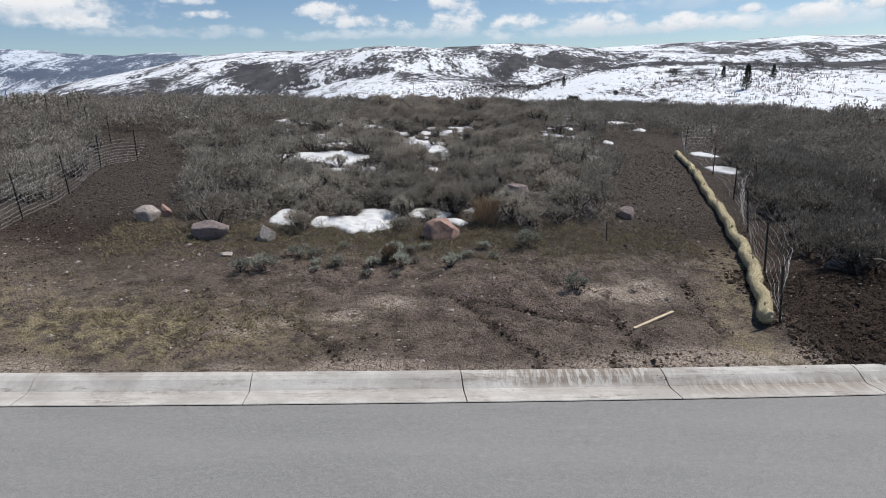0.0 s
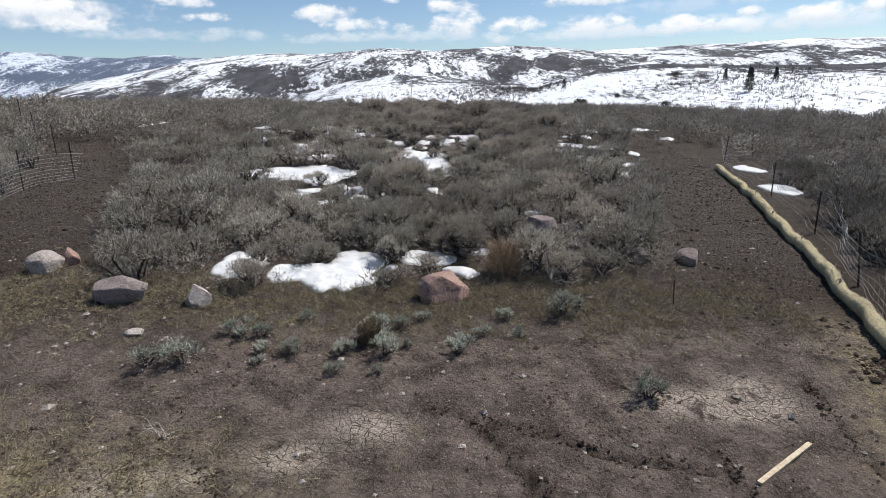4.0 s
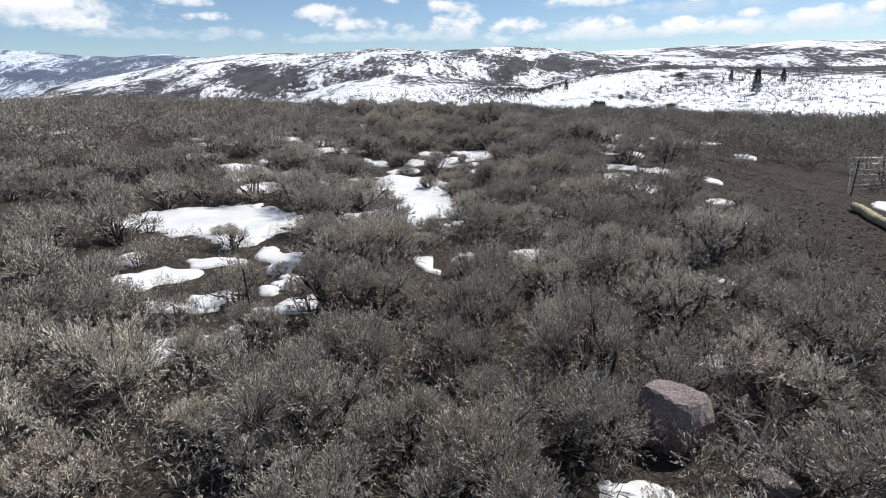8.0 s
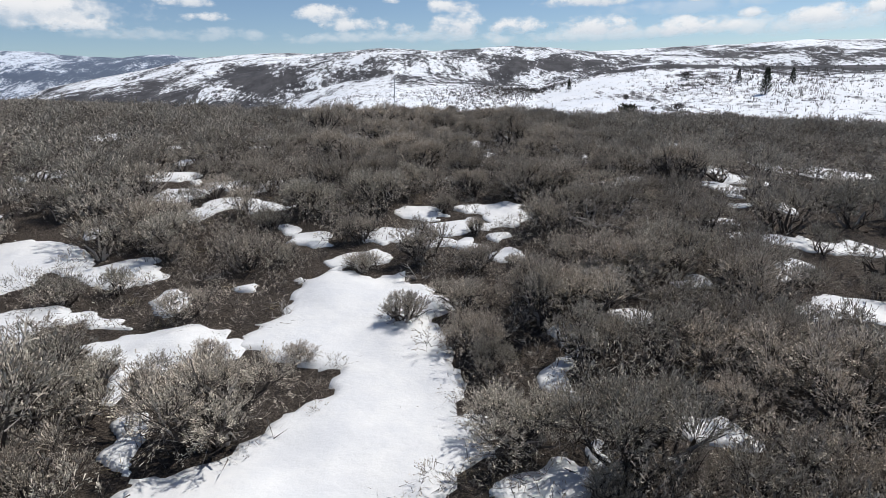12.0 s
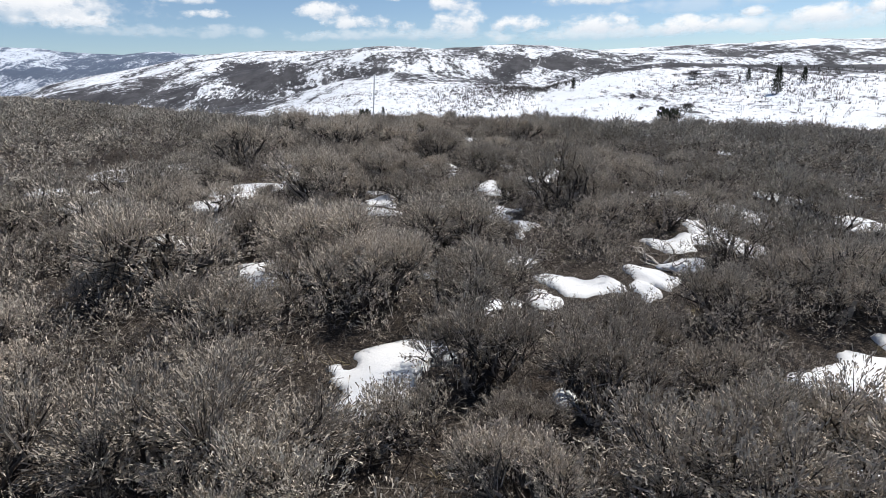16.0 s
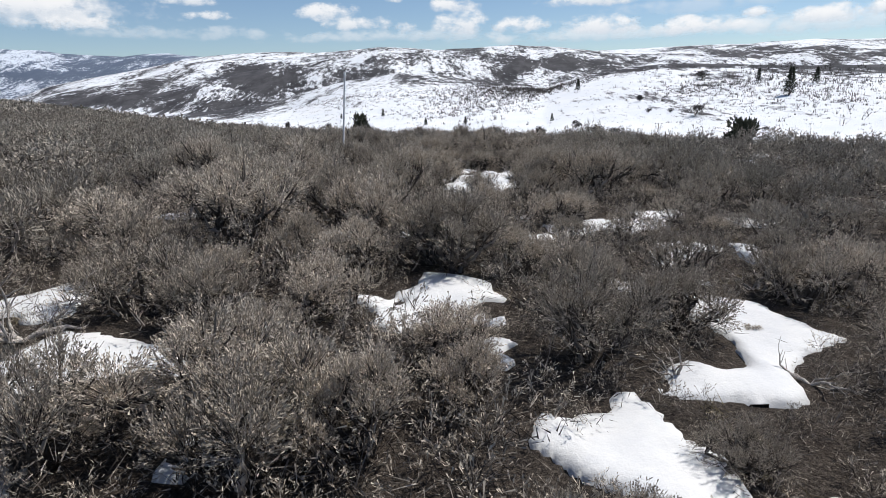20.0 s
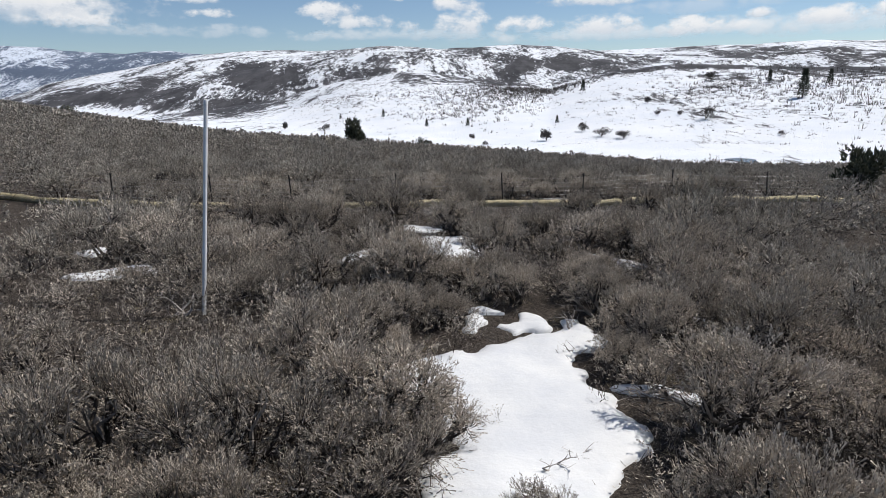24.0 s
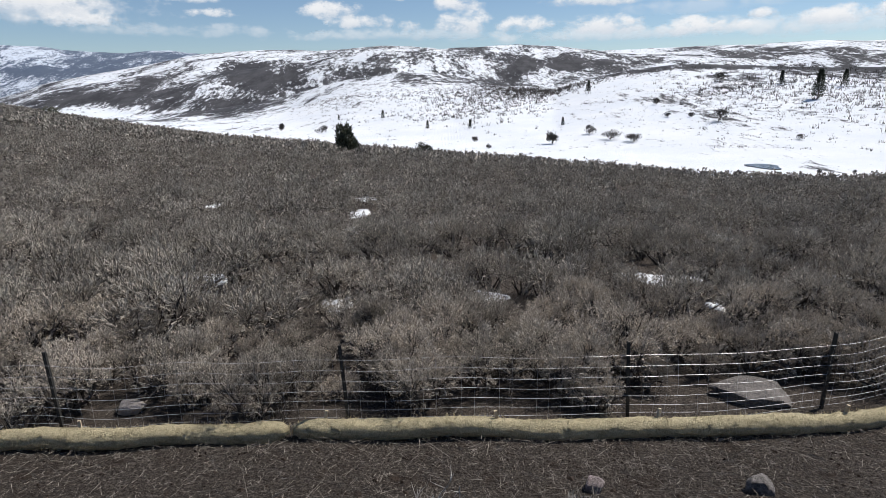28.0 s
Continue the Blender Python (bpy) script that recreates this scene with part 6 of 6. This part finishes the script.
# ---- loose small stuff on the ground ----
def litter():
    rng = np.random.default_rng(5)
    # dead sticks and bark shreds under the brush
    n = 80000
    x, y = rng.normal(0, 3.6, n), rng.uniform(13.5, 68.5, n)
    keep = (rng.random(n) < np.where(bare(x, y) > 0.5, 0.55, 1.0)) & (abs(x) < 9)
    x, y = x[keep], y[keep]
    ty = rng.uniform(13.2, 32, 9000)
    tx = np.where(rng.random(9000) < 0.5, east_line(ty) - rng.uniform(0.0, 3.0, 9000), west_line(ty) + rng.uniform(0, 3.6, 9000))
    sx = rng.uniform(-8, 9, 16000)
    x, y = np.r_[x, tx, sx], np.r_[y, ty, far_line(sx) - 0.15 - 2.6 * rng.random(16000) ** 1.3]
    keep = off_snow(x, y, 0.2)[0]
    x, y = x[keep], y[keep]
    z = land(x, y) + rng.uniform(0.0, 0.05, len(x))
    a = rng.uniform(0, 2 * np.pi, len(x))
    way = unit(np.stack([np.cos(a), np.sin(a), rng.normal(0.05, 0.16, len(x))], 1))
    me = mesh_from("dead_twigs", *blades(np.stack([x, y, z], 1), way, rng.gamma(1.6, 0.045, len(x)) + 0.02, rng.uniform(0.0012, 0.0035, len(x)), rng), M_LITTER)
    tagged(new("dead_twigs", me), "bleached dead twigs and bark littering the soil", "twigs", kind="stuff")

    def lumps(name, x, y, size, mat, label, category, squash=0.6):
        base = np.array([(1, 0, 0), (-0.9, 0.2, 0), (0.1, 1, 0), (0, -0.9, 0.1), (0.1, 0, 0.9), (0, 0, -0.8)])
        face = np.array([(0, 2, 4), (2, 1, 4), (1, 3, 4), (3, 0, 4), (2, 0, 5), (1, 2, 5), (3, 1, 5), (0, 3, 5)])
        m = len(x)
        v = base[None] * rng.uniform(0.6, 1.3, (m, 6, 1)) * size[:, None, None]
        v[:, :, 2] *= squash
        c, s = np.cos(rng.uniform(0, 6.3, m))[:, None], np.sin(rng.uniform(0, 6.3, m))[:, None]
        v = np.stack([v[:, :, 0] * c - v[:, :, 1] * s, v[:, :, 0] * s + v[:, :, 1] * c, v[:, :, 2]], 2) + np.stack([x, y, land(x, y) + 0.15 * size], 1)[:, None]
        f = face[None] + 6 * np.arange(m)[:, None, None]
        tagged(new(name, mesh_from(name, v.reshape(-1, 3), f.reshape(-1, 3), mat)), label, category, kind="stuff")

    n = 24000
    x, y = rng.uniform(-11, 10, n), 9.35 + 8 * rng.random(n) ** 1.3
    ok = (bare(x, y) > 0.5) & (wave(x, y, 61, 1.4) + rng.normal(0, 0.5, n) > 0.3)
    lumps("soil_clods", x[ok], y[ok], rng.gamma(1.6, 0.007, ok.sum()) + 0.005, M_CLOD, "crumbly dark soil clods over the verge", "soil")
    n = 14000
    x = rng.uniform(5.8, 11, n)
    y = rng.uniform(9.5, 13.0, n)
    lumps("soil_clods", x, y, rng.gamma(1.5, 0.008, n) + 0.005, M_CLOD_DARK, "heap of freshly turned dark soil", "soil")
    n = 1500
    x, y = rng.uniform(-10, 9, n), rng.uniform(9.4, 18, n)
    ok = bare(x, y) > 0.5
    lumps("pebbles", x[ok], y[ok], rng.gamma(1.3, 0.010, ok.sum()) + 0.006, M_ROCK_PALE, "pale pebbles scattered over bare soil", "pebbles")
    # crumbled lips along the rills
    for line in RILLS:
        c = catmull(line, 0.01)
        c = c[rng.integers(0, len(c), 300)] + rng.normal(0, 0.05, (300, 2))
        lumps("soil_clods", c[:, 0], c[:, 1], rng.gamma(1.6, 0.006, 300) + 0.004, M_CLOD_DARK, "dark crumbled edge of a washed-out rill", "soil")
    n = 9000
    y = rng.uniform(14, 34, n)
    x = np.where(rng.random(n) < 0.5, east_line(y) - rng.uniform(0.2, 2.8, n), west_line(y) + rng.uniform(0, 3.2, n))
    lumps("soil_clods", x, y, rng.gamma(1.5, 0.008, n) + 0.005, M_CLOD_DARK, "dark clods on the cleared track", "soil")
    n = 2500
    x = rng.uniform(-7, 8, n)
    y = far_line(x) - rng.uniform(0.2, 2.1, n)
    lumps("soil_clods", x, y, rng.gamma(1.5, 0.005, n) + 0.004, M_CLOD_DARK, "dark clods on the strip by the wattle", "soil")


M_CLOD = simple("soil_clod", (0.040, 0.029, 0.023), (0.125, 0.092, 0.072), 3, 0.95, 0.1)
M_CLOD_DARK = simple("damp_soil_clod", (0.016, 0.012, 0.010), (0.05, 0.037, 0.029), 3, 0.95, 0.1)
litter()


def snag(x, y, size, turn, seed):
    """A dead sagebrush: grey split trunk with crooked bare limbs."""
    rng = np.random.default_rng(seed)
    top = thing("dead_sagebrush", "bleached dead sagebrush with twisted bare limbs", "dead shrub", pose(x, y, ground_z(x, y) - 0.02, 0, 0, turn) @ Matrix.Scale(size, 4), "dead sagebrush")
    for k in range(6):
        a, lean = rng.uniform(0, 6.3), rng.uniform(0.25, 1.0)
        p, way = [np.zeros(3)], unit(np.array([np.cos(a), np.sin(a), lean]))
        for _ in range(6):
            way = unit(way + rng.normal(0, 0.38, 3) + (0, 0, 0.02))
            p.append(p[-1] + way * 0.13)
            p[-1][2] = max(p[-1][2], 0.02)
        r0 = rng.uniform(0.018, 0.036)
        limb = part("limb", mesh_from("limb", *tube(p, np.linspace(r0, 0.004, 7) * rng.uniform(0.85, 1.15, 7), 6), M_DEAD, True), top)
        for j in (2, 3, 4, 5):
            w2 = unit(way + rng.normal(0, 0.8, 3) + (0, 0, 0.2))
            q = [p[j], p[j] + w2 * 0.1, p[j] + w2 * 0.19 + rng.normal(0, 0.03, 3), p[j] + w2 * 0.27 + rng.normal(0, 0.05, 3)]
            part("twig", mesh_from("twig", *tube(q, (0.009, 0.006, 0.004, 0.002), 4), M_DEAD, True), limb)


snag(-3.25, 11.08, 0.36, 30, 77)
snag(-3.82, 19.17, 0.59, 180, 180)
snag(3.06, 18.09, 0.94, 90, 1350)
snag(2.70, 19.50, 0.58, 50, 1190)
snag(-3.87, 20.23, 0.50, 310, 250)
snag(-1.08, 31.27, 0.50, 305, 455)
snag(-5.98, 38.24, 0.95, 180, 180)
snag(1.31, 36.15, 0.57, 250, 910)
snag(-0.30, 31.04, 0.50, 160, 640)
snag(-1.76, 39.29, 0.50, 190, 490)
snag(1.23, 39.62, 0.58, 320, 920)
snag(-2.10, 39.03, 0.66, 20, 260)
snag(1.16, 38.49, 0.50, 10, 1030)
snag(0.99, 39.49, 0.50, 170, 950)
snag(0.03, 41.99, 0.59, 60, 780)
snag(-1.96, 40.32, 0.50, 180, 180)
snag(2.24, 42.89, 0.50, 270, 1170)
snag(-0.56, 46.31, 0.50, 300, 660)
snag(-1.05, 45.50, 0.69, 260, 500)
snag(-2.02, 46.42, 0.50, 220, 340)
snag(-2.28, 45.73, 0.55, 320, 200)
snag(2.84, 46.29, 0.50, 325, 1435)
snag(-3.60, 47.69, 0.53, 330, 150)
snag(1.32, 51.89, 0.51, 10, 1030)
snag(2.07, 51.51, 0.58, 120, 1200)
snag(-1.40, 50.64, 0.50, 200, 440)
snag(-0.21, 51.79, 0.50, 140, 740)
snag(0.63, 59.42, 0.50, 40, 880)
snag(-3.04, 58.35, 0.60, 340, 100)
snag(-2.70, 61.46, 0.77, 345, 255)
snag(-2.22, 21.94, 0.55, 20, 260)
snag(-2.59, 27.25, 0.51, 190, 490)
snag(-0.33, 24.44, 0.54, 0, 720)
snag(2.00, 15.56, 0.74, 230, 1010)
snag(3.04, 17.96, 0.77, 220, 1060)
snag(1.45, 16.08, 0.64, 100, 940)
snag(-0.13, 66.06, 0.50, 200, 800)


# more dead limbs lying and standing between the live bushes
SNAGS = [ob for ob in bpy.data.objects if ob.name.startswith("dead_sagebrush")]
rng_s = np.random.default_rng(19)
for k in range(84):
    x, y = rng_s.uniform(-3.8, 3.8), 17.5 + 49 * (k + rng_s.random()) / 84
    if off_snow(np.array([x]), np.array([y]), 0.1)[0][0]:
        size = rng_s.uniform(0.6, 1.15)
        copy_thing(SNAGS[k % 12], pose(x, y, ground_z(x, y) - 0.03, 0, 0, rng_s.uniform(0, 360)) @ Matrix.Diagonal((size, size, size * rng_s.uniform(0.5, 1.0), 1)))


def pond(x, y, w, d):
    """A small dark pool in the snow of the valley floor."""
    a = np.linspace(0, 2 * np.pi, 40, endpoint=False)
    r = 1 + 0.12 * np.sin(3 * a) + 0.08 * np.sin(5 * a + 1)
    ring = np.stack([x + w * r * np.cos(a), y + d * r * np.sin(a)], 1)
    z = float(land(ring[:, 0], ring[:, 1]).max()) + 0.15
    me = bpy.data.meshes.new("pond")
    me.from_pydata([(q[0], q[1], z) for q in ring] + [(q[0], q[1], z - 0.6) for q in ring], [], [tuple(range(40))] + [(i, i + 40, (i + 1) % 40 + 40, (i + 1) % 40) for i in range(40)])
    me.materials.append(M_BLADE)
    tagged(new("pond", me), "small dark melt pond in the snowy valley floor", "pond", kind="structure")


pond(83, 222, 3.6, 5.5)


def dry_grass():
    """Bleached grass tufts along the edge of the brush."""
    rng = np.random.default_rng(8)
    n = 2400
    x, y = rng.uniform(-8, 6, n), rng.normal(14.7, 0.75, n)
    x, y = np.r_[x, rng.uniform(-4.5, 4.5, 500)], np.r_[y, rng.uniform(18, 66, 500)]
    x, y = np.r_[x, rng.normal(-4.4, 1.5, 260)], np.r_[y, rng.normal(10.5, 0.5, 260)]
    ok = (y > kerb_y(x) + 0.9) & off_snow(x, y, 0.1)[0]
    x, y = x[ok], y[ok]
    base = np.repeat(np.stack([x, y, land(x, y)], 1), 22, axis=0)
    base[:, :2] += rng.normal(0, 0.05, (len(base), 2))
    way = unit(np.stack([rng.normal(0, 0.8, len(base)), rng.normal(0, 0.8, len(base)), rng.uniform(0.15, 1, len(base))], 1))
    me = mesh_from("dry_grass", *blades(base, way, rng.uniform(0.06, 0.17, len(base)), np.full(len(base), 0.004), rng), M_GRASS)
    tagged(new("dry_grass", me), "tufts of bleached dry grass on the soil", "grass", kind="stuff")


M_GRASS = foliage("dry_grass", (0.20, 0.165, 0.10), (0.46, 0.39, 0.26), (0.30, 0.25, 0.16))
dry_grass()


def dry_bush(x, y, w, h, seed):
    """An upright leafless rabbitbrush, rusty brown."""
    rng = np.random.default_rng(seed)
    top = thing("rabbitbrush", "upright rusty-brown dry rabbitbrush beside the boulder", "shrub", Matrix.Translation((x, y, ground_z(x, y) - 0.02)), "dry rabbitbrush")
    n = 1500
    a, d = rng.uniform(0, 6.3, n), np.sqrt(rng.random(n)) * w * 0.3
    base = np.stack([np.cos(a) * d, np.sin(a) * d, rng.uniform(0, 0.6, n) * h], 1)
    way = unit(base * (1.6, 1.6, 0) + (0, 0, 0.5) + rng.normal(0, 0.1, (n, 3)))
    part("stalk_clump", mesh_from("stalk_clump", *blades(base, way, rng.uniform(0.2, 0.45, n) * h, np.full(n, 0.003), rng), M_DRY), top)


dry_bush(1.15, 15.9, 0.9, 0.95, 1)
dry_bush(-1.1, 13.25, 0.5, 0.5, 2)
